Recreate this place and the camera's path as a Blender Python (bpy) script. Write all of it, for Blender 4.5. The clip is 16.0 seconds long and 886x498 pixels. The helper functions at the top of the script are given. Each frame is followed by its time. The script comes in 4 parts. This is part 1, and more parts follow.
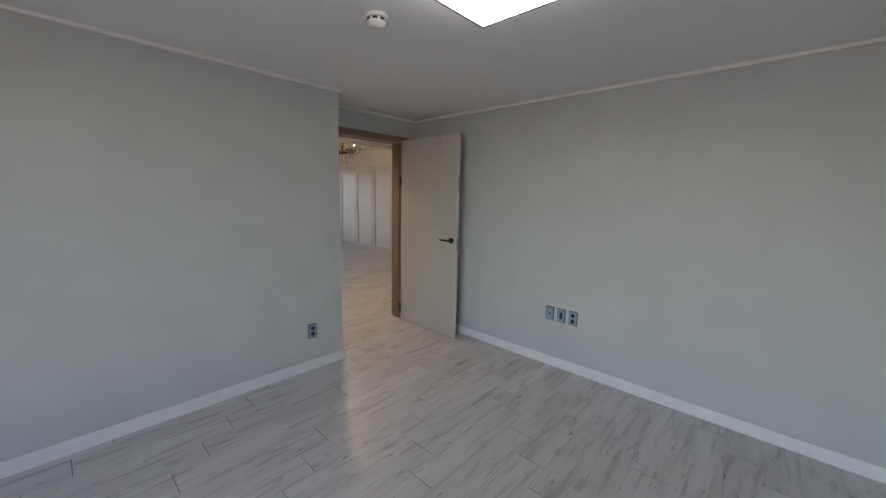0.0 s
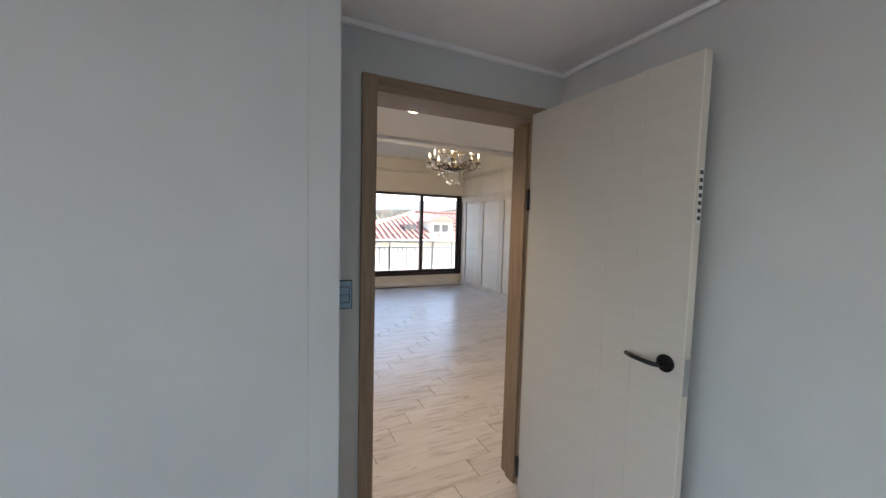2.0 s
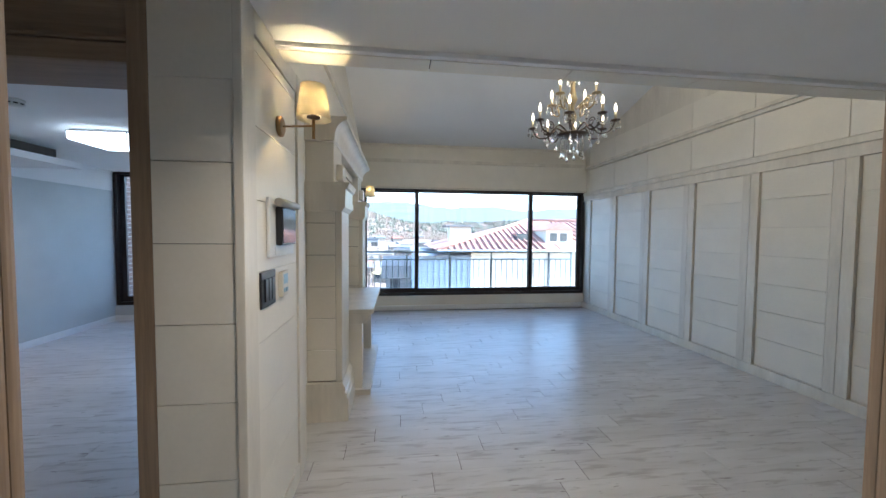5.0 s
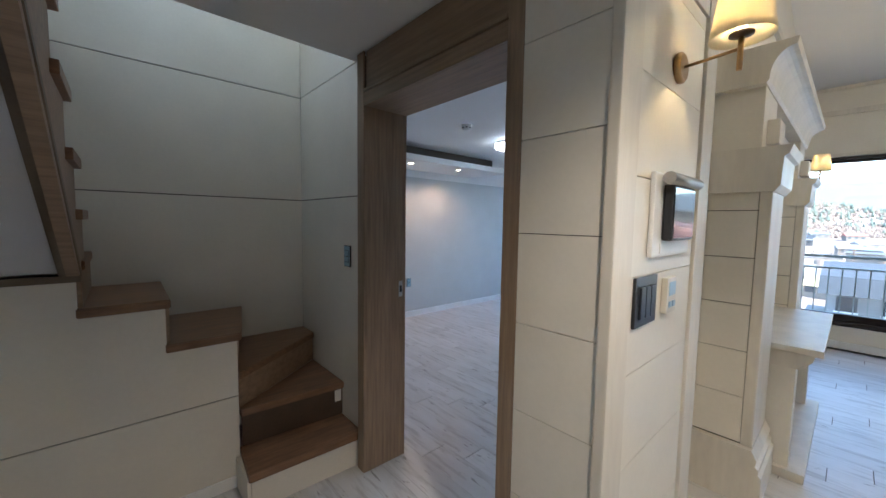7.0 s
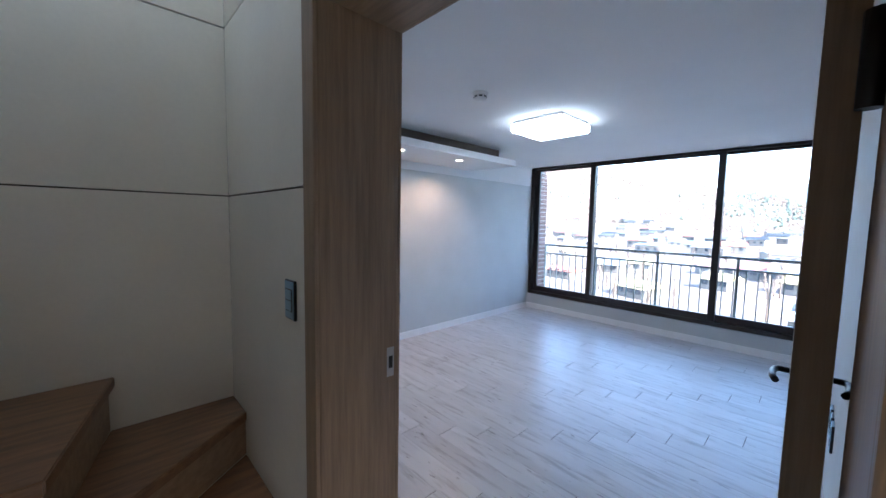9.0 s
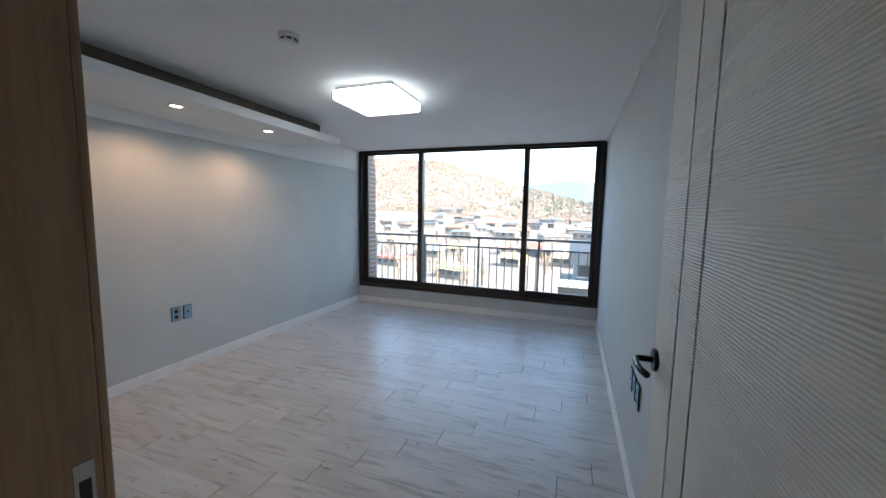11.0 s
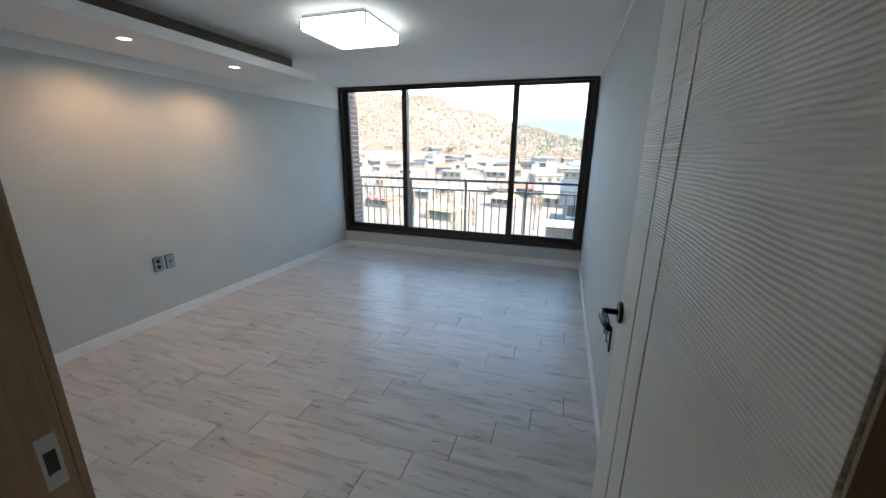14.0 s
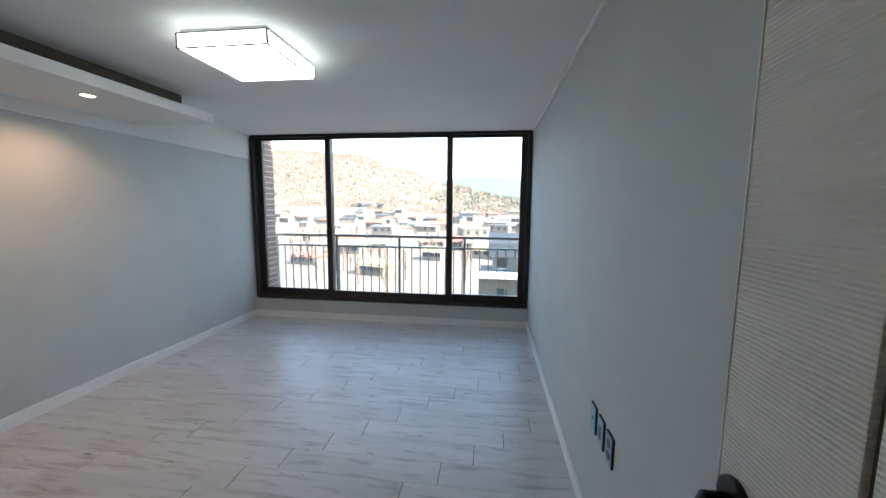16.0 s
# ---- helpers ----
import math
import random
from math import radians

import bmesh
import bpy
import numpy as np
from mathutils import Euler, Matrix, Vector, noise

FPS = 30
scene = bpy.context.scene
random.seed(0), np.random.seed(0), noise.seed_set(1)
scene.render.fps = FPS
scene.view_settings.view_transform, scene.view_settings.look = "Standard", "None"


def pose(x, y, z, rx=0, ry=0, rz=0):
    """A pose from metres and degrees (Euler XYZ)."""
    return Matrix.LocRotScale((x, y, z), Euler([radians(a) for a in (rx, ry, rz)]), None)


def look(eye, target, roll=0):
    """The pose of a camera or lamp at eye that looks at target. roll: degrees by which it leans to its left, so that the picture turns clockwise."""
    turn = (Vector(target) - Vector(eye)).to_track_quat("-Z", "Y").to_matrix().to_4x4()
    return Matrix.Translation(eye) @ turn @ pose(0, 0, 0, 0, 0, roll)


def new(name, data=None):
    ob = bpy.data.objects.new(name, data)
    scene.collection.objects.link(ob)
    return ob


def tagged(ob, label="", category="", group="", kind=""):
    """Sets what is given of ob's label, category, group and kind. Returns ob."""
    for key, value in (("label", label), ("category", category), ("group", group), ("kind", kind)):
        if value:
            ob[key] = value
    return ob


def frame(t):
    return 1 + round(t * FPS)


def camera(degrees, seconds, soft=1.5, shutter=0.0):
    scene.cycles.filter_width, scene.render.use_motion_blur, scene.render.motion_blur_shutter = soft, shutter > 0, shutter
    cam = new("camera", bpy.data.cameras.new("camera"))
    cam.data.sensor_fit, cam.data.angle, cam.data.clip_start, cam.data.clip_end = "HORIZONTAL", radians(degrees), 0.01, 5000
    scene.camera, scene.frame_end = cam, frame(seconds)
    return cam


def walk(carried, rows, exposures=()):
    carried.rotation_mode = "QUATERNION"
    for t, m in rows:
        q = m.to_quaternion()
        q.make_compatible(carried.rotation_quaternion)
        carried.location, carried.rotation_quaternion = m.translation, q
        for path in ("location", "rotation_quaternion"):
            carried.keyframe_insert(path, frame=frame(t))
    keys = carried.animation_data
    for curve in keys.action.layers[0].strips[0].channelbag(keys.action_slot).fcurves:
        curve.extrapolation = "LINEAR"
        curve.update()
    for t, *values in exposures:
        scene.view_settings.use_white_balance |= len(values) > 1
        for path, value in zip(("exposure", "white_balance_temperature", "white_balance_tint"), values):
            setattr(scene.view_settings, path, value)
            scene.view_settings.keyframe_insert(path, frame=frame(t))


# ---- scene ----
cam = camera(101.3, 16.0)
PATH = [
    (0, (-0.184, 0.372, 1.482), (-1.529, 1.824, 1.191), 1.3),
    (0.5, (-0.568, 0.8, 1.494), (-2.115, 2.04, 1.229), 1.2),
    (1, (-1.017, 1.212, 1.488), (-2.655, 2.336, 1.263), 1.5),
    (1.5, (-1.425, 1.606, 1.502), (-3.175, 2.561, 1.337), 1.6),
    (2, (-1.833, 1.87, 1.496), (-3.634, 2.728, 1.359), 1.5),
    (2.5, (-2.222, 2.146, 1.489), (-4.075, 2.884, 1.353), 0.9),
    (3, (-2.605, 2.334, 1.492), (-4.509, 2.929, 1.35), 1.0),
    (3.2, (-2.726, 2.386, 1.491), (-4.647, 2.925, 1.356), 0.1),
    (5.3, (-3.298, 2.607, 1.387), (-5.289, 2.773, 1.285), 0.6),
    (5.5, (-3.333, 2.6, 1.379), (-5.328, 2.678, 1.262), 0.5),
    (6, (-3.466, 2.551, 1.384), (-5.425, 2.176, 1.239), 0.5),
    (6.2, (-3.515, 2.537, 1.384), (-5.42, 1.944, 1.237), 0.6),
    (6.5, (-3.587, 2.502, 1.383), (-5.364, 1.598, 1.224), 0.4),
    (7, (-3.688, 2.468, 1.395), (-5.012, 0.976, 1.244), 0.9),
    (7.5, (-3.737, 2.347, 1.38), (-4.602, 0.55, 1.229), 1.3),
    (8, (-3.88, 2.088, 1.374), (-4.648, 0.246, 1.242), 1.2),
    (8.2, (-3.903, 2.007, 1.394), (-4.753, 0.202, 1.253), 1.4),
    (8.5, (-4.049, 1.881, 1.401), (-5.053, 0.158, 1.249), 0.8),
    (9, (-4.241, 1.654, 1.443), (-5.62, 0.214, 1.282), 1.1),
    (9.5, (-4.365, 1.509, 1.439), (-6.104, 0.533, 1.279), 1.1),
    (9.7, (-4.41, 1.456, 1.443), (-6.236, 0.656, 1.282), 0.9),
    (11.8, (-4.663, 1.398, 1.315), (-6.553, 0.802, 1.046), 1.0),
    (12, (-4.676, 1.405, 1.244), (-6.542, 0.807, 0.844), 1.0),
    (12.5, (-4.678, 1.412, 1.112), (-6.455, 0.831, 0.401), 0.9),
    (13, (-4.675, 1.418, 1.159), (-6.41, 0.841, 0.349), 0.9),
    (13.5, (-4.666, 1.428, 1.333), (-6.405, 0.843, 0.536), 0.6),
    (14, (-4.641, 1.446, 1.455), (-6.478, 0.849, 0.936), 0.7),
    (14.5, (-4.63, 1.455, 1.489), (-6.511, 0.842, 1.196), 0.6),
    (15, (-4.685, 1.406, 1.483), (-6.6, 0.884, 1.234), 0.8),
    (15.5, (-4.856, 1.312, 1.475), (-6.821, 1.026, 1.24), 0.8),
    (16, (-5.171, 1.275, 1.433), (-7.142, 1.023, 1.207), 0.5),
]
walk(cam, [(t, look(eye, target, roll)) for t, eye, target, roll in PATH],
     [(0, 2.62, 7150, 15), (0.5, 2.68, 7100, 15), (1.0, 3.15, 7050, 15), (1.5, 3.2, 7000, 15), (2.5, 3.12, 6300, 13), (3.2, 3.25, 6100, 13), (5.5, 3.02, 5130, 3), (6.5, 3.0, 5350, 4), (7.5, 4.1, 5500, 6), (8.0, 4.55, 5450, 6), (8.5, 4.4, 5350, 8),
      (9, 3.6, 5350, 8), (9.7, 3.3, 5600, 8), (11.8, 2.98, 6400, 2), (16, 3.08, 6500, 3)])
SKY, DAY1, DAYS, LAMP = 0.15, 2.0, 1.4, 0.85

# ---- world, sun and exposure ----
world = bpy.data.worlds.new("sky")
scene.world = world
world.use_nodes = True
wn = world.node_tree.nodes
sky = wn.new("ShaderNodeTexSky")
sky.sky_type = "NISHITA"
sky.sun_disc = False
sky.sun_elevation, sky.sun_rotation = radians(39), radians(16)
wn["Background"].inputs["Strength"].default_value = SKY
world.node_tree.links.new(sky.outputs[0], wn["Background"].inputs[0])
sun = new("sun", bpy.data.lights.new("sun", "SUN"))
sun.data.energy, sun.data.angle, sun.data.color = 2.6, radians(0.5), (1.0, 0.95, 0.88)
sun.matrix_world = look((2.5, 9.0, 7.5), (0, 0, 0))


def area_lamp(name, eye, target, w, h, watts, colour=(0.86, 0.93, 1.0)):
    d = bpy.data.lights.new(name, "AREA")
    d.shape, d.size, d.size_y, d.energy, d.color = "RECTANGLE", w, h, watts, colour
    ob = new(name, d)
    ob.matrix_world = look(eye, target)
    return ob


def point_lamp(name, place, watts, colour, radius=0.03):
    d = bpy.data.lights.new(name, "POINT")
    d.energy, d.color, d.shadow_soft_size = watts, colour, radius
    ob = new(name, d)
    ob.location = place
    return ob


def spot_lamp(name, place, watts, colour, degrees=95):
    d = bpy.data.lights.new(name, "SPOT")
    d.energy, d.color, d.shadow_soft_size, d.spot_size, d.spot_blend = watts, colour, 0.03, radians(degrees), 0.7
    ob = new(name, d)
    ob.location = place
    return ob


# daylight of the windows that are never in view
area_lamp("bedroom_window_daylight", (-0.6, -1.47, 1.35), (0.3, 0.6, 1.1), 2.6, 1.8, DAY1, (1.0, 0.95, 0.89))
area_lamp("stairwell_window_daylight", (-3.9, -0.28, 3.6), (-3.9, 2, 3.0), 1.3, 0.9, DAYS, (1.0, 0.96, 0.88))
WARM = (1.0, 0.72, 0.42)
for wx in (-5.03, -8.7):
    point_lamp("sconce_bulb_light", (wx, 2.22, 1.995), 4.6, (1.0, 0.66, 0.3), 0.02)
for sx in (-6.42, -7.235):
    spot_lamp("downlight_light", (sx, -1.36, 2.10), 2.0, (1.0, 0.58, 0.34), 150)
spot_lamp("hall_downlight_light", (-4.22, 2.76, 2.245), 9, (1.0, 0.76, 0.54), 130)


# ---- materials ----
def mat(name, colour, rough=0.6, metal=0.0, var=0.06, scale=6.0, fine=120.0, bump=0.05, stretch=(1, 1, 1), dark=None,
        spots=0.0, each=0.0, emit=None, strength=0.0, spec=0.5):
    """Colour varied at two scales, with fine relief; each: variation from piece to piece."""
    m = bpy.data.materials.new(name)
    m.use_nodes = True
    n, l = m.node_tree.nodes, m.node_tree.links
    b = n["Principled BSDF"]
    b.inputs["Roughness"].default_value, b.inputs["Metallic"].default_value = rough, metal
    b.inputs["Specular IOR Level"].default_value = spec
    tc = n.new("ShaderNodeTexCoord")
    mp = n.new("ShaderNodeMapping")
    mp.inputs["Scale"].default_value = stretch
    l.new(tc.outputs["Object"], mp.inputs["Vector"])
    vec = mp.outputs[0]
    info = n.new("ShaderNodeObjectInfo")
    if each > 0:
        add = n.new("ShaderNodeVectorMath")
        add.operation = "MULTIPLY_ADD"
        l.new(info.outputs["Random"], add.inputs[0])
        add.inputs[1].default_value = (37, 53, 29)
        l.new(vec, add.inputs[2])
        vec = add.outputs[0]
    big, small = n.new("ShaderNodeTexNoise"), n.new("ShaderNodeTexNoise")
    for t, s, d in ((big, scale, 4), (small, fine, 3)):
        t.inputs["Scale"].default_value, t.inputs["Detail"].default_value = s, d
        l.new(vec, t.inputs["Vector"])
    ramp = n.new("ShaderNodeValToRGB")
    d = dark or tuple(c * (1 - 4 * var) for c in colour)
    ramp.color_ramp.elements[0].position, ramp.color_ramp.elements[1].position = 0.3, 0.7
    ramp.color_ramp.elements[0].color, ramp.color_ramp.elements[1].color = (*d, 1), (*colour, 1)
    mix = n.new("ShaderNodeMath")
    mix.operation = "MULTIPLY_ADD"
    l.new(small.outputs[0], mix.inputs[0])
    mix.inputs[1].default_value = 0.3
    half = n.new("ShaderNodeMath")
    half.operation = "MULTIPLY_ADD"
    l.new(big.outputs[0], half.inputs[0])
    half.inputs[1].default_value, half.inputs[2].default_value = 0.9, -0.1
    l.new(half.outputs[0], mix.inputs[2])
    l.new(mix.outputs[0], ramp.inputs[0])
    out = ramp.outputs[0]
    if spots > 0:
        sp = n.new("ShaderNodeTexNoise")
        sp.inputs["Scale"].default_value, sp.inputs["Detail"].default_value = 60, 2
        l.new(vec, sp.inputs["Vector"])
        sr = n.new("ShaderNodeValToRGB")
        sr.color_ramp.elements[0].position, sr.color_ramp.elements[1].position = 0.24, 0.3
        sr.color_ramp.elements[0].color = (1 - spots, 1 - spots, 1 - spots, 1)
        mul = n.new("ShaderNodeMixRGB")
        mul.blend_type, mul.inputs[0].default_value = "MULTIPLY", 1
        l.new(out, mul.inputs[1])
        l.new(sr.outputs[0], mul.inputs[2])
        out = mul.outputs[0]
    if each > 0:
        hs = n.new("ShaderNodeHueSaturation")
        mr = n.new("ShaderNodeMapRange")
        mr.inputs[3].default_value, mr.inputs[4].default_value = 1 - each, 1 + each
        l.new(info.outputs["Random"], mr.inputs[0])
        l.new(mr.outputs[0], hs.inputs["Value"])
        l.new(out, hs.inputs["Color"])
        out = hs.outputs[0]
    l.new(out, b.inputs["Base Color"])
    bp = n.new("ShaderNodeBump")
    bp.inputs["Strength"].default_value, bp.inputs["Distance"].default_value = bump, 0.01
    l.new(mix.outputs[0], bp.inputs["Height"])
    l.new(bp.outputs[0], b.inputs["Normal"])
    rr = n.new("ShaderNodeMapRange")
    rr.inputs[3].default_value, rr.inputs[4].default_value = max(0.02, rough - 0.07), min(1, rough + 0.07)
    l.new(big.outputs[0], rr.inputs[0])
    l.new(rr.outputs[0], b.inputs["Roughness"])
    if emit:
        b.inputs["Emission Color"].default_value, b.inputs["Emission Strength"].default_value = (*emit, 1), strength
    return m


WALLPAPER = mat("wallpaper", (0.55, 0.57, 0.565), 0.75, var=0.02, scale=3, fine=260, bump=0.10)
CEILPAPER = mat("ceiling_paper", (0.80, 0.80, 0.795), 0.8, var=0.012, scale=2, fine=300, bump=0.08)
WHITE = mat("white_trim", (0.84, 0.84, 0.83), 0.45, var=0.02, scale=8, bump=0.03)
CREAM = mat("cream_panel", (0.77, 0.73, 0.64), 0.42, var=0.025, scale=2.5, fine=60, bump=0.04, spots=0.35, each=0.02)
CREAMTRIM = mat("cream_trim", (0.73, 0.685, 0.595), 0.45, var=0.05, scale=7, fine=50, bump=0.06, stretch=(1, 1, 0.2))
# dark backing in board joints; also colours the shade over the light box
JOINTSHADE = mat("joint_shadow_gap", (0.10, 0.085, 0.07), 0.8)
FRAMEWOOD = mat("frame_wood", (0.32, 0.228, 0.15), 0.5, var=0.09, scale=5, fine=30, bump=0.08, stretch=(14, 14, 0.7))
FRAMEWOODH = mat("frame_wood_across", (0.32, 0.228, 0.15), 0.5, var=0.09, scale=5, fine=30, bump=0.08, stretch=(14, 0.7, 14))
TREADWOOD = mat("tread_wood", (0.26, 0.145, 0.08), 0.42, var=0.13, scale=4, fine=20, bump=0.06, stretch=(1.2, 10, 10), each=0.1)
RISERWOOD = mat("riser_wood", (0.36, 0.25, 0.165), 0.5, var=0.1, scale=4, fine=20, bump=0.05, stretch=(1.2, 10, 10))
DARKRISER = mat("dark_riser_wood", (0.085, 0.055, 0.035), 0.5, var=0.12, scale=5, bump=0.05)
DOORSKIN = mat("door_skin", (0.53, 0.505, 0.455), 0.5, var=0.014, scale=5, fine=40, bump=0.08, stretch=(1, 1, 8))
BLACK = mat("black_metal", (0.02, 0.02, 0.022), 0.35, metal=0.6, var=0.05)
STEEL = mat("steel", (0.5, 0.5, 0.5), 0.3, metal=1.0, var=0.04)
DARKFRAME = mat("dark_window_frame", (0.028, 0.021, 0.02), 0.4, var=0.08, scale=10, bump=0.03)
RAILPAINT = mat("rail_paint", (0.25, 0.30, 0.29), 0.4, metal=0.5, var=0.08)
PLATE = mat("plate_grey", (0.27, 0.42, 0.54), 0.3, metal=0.3, var=0.03)
PLATEDARK = mat("plate_dark", (0.02, 0.022, 0.026), 0.3, var=0.03)
SOFFIT = mat("soffit_plaster", (0.66, 0.66, 0.67), 0.85, var=0.02, scale=5, bump=0.08)
STRINGERDARK = mat("stringer_under", (0.2, 0.15, 0.105), 0.55, var=0.08, scale=5, bump=0.05)
BRASS = mat("aged_brass", (0.42, 0.27, 0.13), 0.35, metal=0.9, var=0.06)
IVORYGOLD = mat("ivory_gold", (0.46, 0.36, 0.20), 0.4, metal=0.2, var=0.06)
IRON = mat("dark_bronze", (0.10, 0.07, 0.055), 0.4, metal=0.7, var=0.08)
CANDLE = mat("candle_sleeve", (0.7, 0.6, 0.42), 0.5, var=0.04)
BULB = mat("bulb", (1, 0.85, 0.6), 0.3, emit=(1.0, 0.78, 0.48), strength=1.0)
LAMPGLOW = mat("lamp_diffuser", (0.9, 0.9, 0.9), 0.5, emit=(0.95, 0.98, 1.0), strength=LAMP)
SPOTGLOW = mat("downlight_glow", (0.9, 0.8, 0.7), 0.5, emit=(1.0, 0.8, 0.55), strength=2)
SCREEN = mat("intercom_screen", (0.015, 0.015, 0.018), 0.06, var=0.02, bump=0.0)
BRICK = mat("red_brick", (0.21, 0.135, 0.11), 0.8, var=0.1, scale=9, bump=0.2, each=0.15)
MORTAR = mat("mortar", (0.5, 0.47, 0.43), 0.9, var=0.05)


def combed_material():
    """Ivory skin with fine combed ridges running across the leaf."""
    m = mat("combed_skin", (0.77, 0.735, 0.66), 0.5, var=0.02, scale=4, fine=50, bump=0.02)
    n, l = m.node_tree.nodes, m.node_tree.links
    tc, w, k, mul, bp = (n.new("ShaderNode" + q) for q in ("TexCoord", "TexWave", "TexNoise", "Math", "Bump"))
    w.wave_type, w.bands_direction = "BANDS", "Z"
    for key, v in (("Scale", 46), ("Distortion", 4.5), ("Detail", 3), ("Detail Scale", 0.35)):
        w.inputs[key].default_value = v
    mp = n.new("ShaderNodeMapping")
    mp.inputs["Scale"].default_value = (0.5, 0.5, 1)
    l.new(tc.outputs["Object"], mp.inputs[0])
    l.new(mp.outputs[0], w.inputs["Vector"])
    mp2 = n.new("ShaderNodeMapping")
    mp2.inputs["Scale"].default_value = (3, 3, 9)
    l.new(tc.outputs["Object"], mp2.inputs[0])
    l.new(mp2.outputs[0], k.inputs["Vector"])
    k.inputs["Scale"].default_value = 1.4
    mul.operation = "MULTIPLY"
    l.new(w.outputs["Fac"], mul.inputs[0])
    l.new(k.outputs[0], mul.inputs[1])
    bp.inputs["Strength"].default_value, bp.inputs["Distance"].default_value = 0.65, 0.005
    l.new(mul.outputs[0], bp.inputs["Height"])
    l.new(bp.outputs[0], n["Principled BSDF"].inputs["Normal"])
    return m


COMBED = combed_material()


def glass(name, rough=0.0, tint=(1, 1, 1), ior=1.45):
    m = bpy.data.materials.new(name)
    m.use_nodes = True
    b = m.node_tree.nodes["Principled BSDF"]
    b.inputs["Base Color"].default_value = (*tint, 1)
    b.inputs["Roughness"].default_value, b.inputs["IOR"].default_value = rough, ior
    b.inputs["Transmission Weight"].default_value = 1
    return m


GLASS = glass("window_glass")
CRYSTAL = glass("crystal", 0.03, (0.98, 0.97, 0.95), 1.55)


def shade_material():
    m = bpy.data.materials.new("lamp_shade_fabric")
    m.use_nodes = True
    n, l = m.node_tree.nodes, m.node_tree.links
    d, t, a = n.new("ShaderNodeBsdfDiffuse"), n.new("ShaderNodeBsdfTranslucent"), n.new("ShaderNodeMixShader")
    w = n.new("ShaderNodeTexNoise")
    w.inputs["Scale"].default_value = 300
    r = n.new("ShaderNodeValToRGB")
    r.color_ramp.elements[0].color, r.color_ramp.elements[1].color = (0.8, 0.72, 0.55, 1), (0.9, 0.84, 0.68, 1)
    l.new(w.outputs[0], r.inputs[0])
    for s in (d, t):
        l.new(r.outputs[0], s.inputs[0])
    a.inputs[0].default_value = 0.6
    l.new(d.outputs[0], a.inputs[1])
    l.new(t.outputs[0], a.inputs[2])
    l.new(a.outputs[0], n["Material Output"].inputs[0])
    return m


SHADE = shade_material()


def plank_material():
    """Pale washed plank: long grey streaks along its length, short dark flecks."""
    m = bpy.data.materials.new("washed_plank")
    m.use_nodes = True
    n, l = m.node_tree.nodes, m.node_tree.links
    b = n["Principled BSDF"]
    tc, info = n.new("ShaderNodeTexCoord"), n.new("ShaderNodeObjectInfo")
    add = n.new("ShaderNodeVectorMath")
    add.operation = "MULTIPLY_ADD"
    l.new(info.outputs["Random"], add.inputs[0])
    add.inputs[1].default_value = (31, 47, 11)
    l.new(tc.outputs["Object"], add.inputs[2])

    def grain(stretch, scale, detail, lo, hi, a, c):
        mp, t, r = n.new("ShaderNodeMapping"), n.new("ShaderNodeTexNoise"), n.new("ShaderNodeValToRGB")
        mp.inputs["Scale"].default_value = stretch
        t.inputs["Scale"].default_value, t.inputs["Detail"].default_value, t.inputs["Distortion"].default_value = scale, detail, 0.4
        r.color_ramp.elements[0].position, r.color_ramp.elements[1].position = lo, hi
        r.color_ramp.elements[0].color, r.color_ramp.elements[1].color = (*a, 1), (*c, 1)
        l.new(add.outputs[0], mp.inputs[0])
        l.new(mp.outputs[0], t.inputs[0])
        l.new(t.outputs[0], r.inputs[0])
        return r.outputs[0]

    def times(a, c, f=1.0):
        x = n.new("ShaderNodeMixRGB")
        x.blend_type, x.inputs[0].default_value = "MULTIPLY", f
        l.new(a, x.inputs[1])
        l.new(c, x.inputs[2])
        return x.outputs[0]

    base = grain((6, 1.0, 1), 1.6, 4, 0.3, 0.7, (0.50, 0.487, 0.478), (0.60, 0.59, 0.585))
    streak = grain((16, 2.0, 1), 1.7, 5, 0.33, 0.47, (0.73, 0.715, 0.71), (1, 1, 1))
    fleck = grain((34, 7, 1), 1.3, 3, 0.27, 0.34, (0.5, 0.48, 0.47), (1, 1, 1))
    col = times(times(base, streak), fleck)
    hs, mr = n.new("ShaderNodeHueSaturation"), n.new("ShaderNodeMapRange")
    mr.inputs[3].default_value, mr.inputs[4].default_value = 0.95, 1.05
    l.new(info.outputs["Random"], mr.inputs[0])
    l.new(mr.outputs[0], hs.inputs["Value"])
    l.new(col, hs.inputs["Color"])
    l.new(hs.outputs[0], b.inputs["Base Color"])
    b.inputs["Roughness"].default_value = 0.34
    bp = n.new("ShaderNodeBump")
    bp.inputs["Strength"].default_value, bp.inputs["Distance"].default_value = 0.12, 0.004
    l.new(streak, bp.inputs["Height"])
    l.new(bp.outputs[0], b.inputs["Normal"])
    return m


PLANK = plank_material()


# ---- mesh helpers ----
def box(bm, x0, x1, y0, y1, z0, z1, bevel=0.0):
    g = bmesh.ops.create_cube(bm, size=1, matrix=Matrix.Translation(((x0 + x1) / 2, (y0 + y1) / 2, (z0 + z1) / 2)) @ Matrix.Diagonal((abs(x1 - x0), abs(y1 - y0), abs(z1 - z0), 1)))
    if bevel:
        e = list({e for v in g["verts"] for e in v.link_edges})
        bmesh.ops.bevel(bm, geom=e, offset=bevel, segments=2, affect="EDGES", profile=0.7)
    return bm


def boxes(*rows, bevel=0.0):
    bm = bmesh.new()
    for r in rows:
        box(bm, *r, bevel=bevel)
    return bm


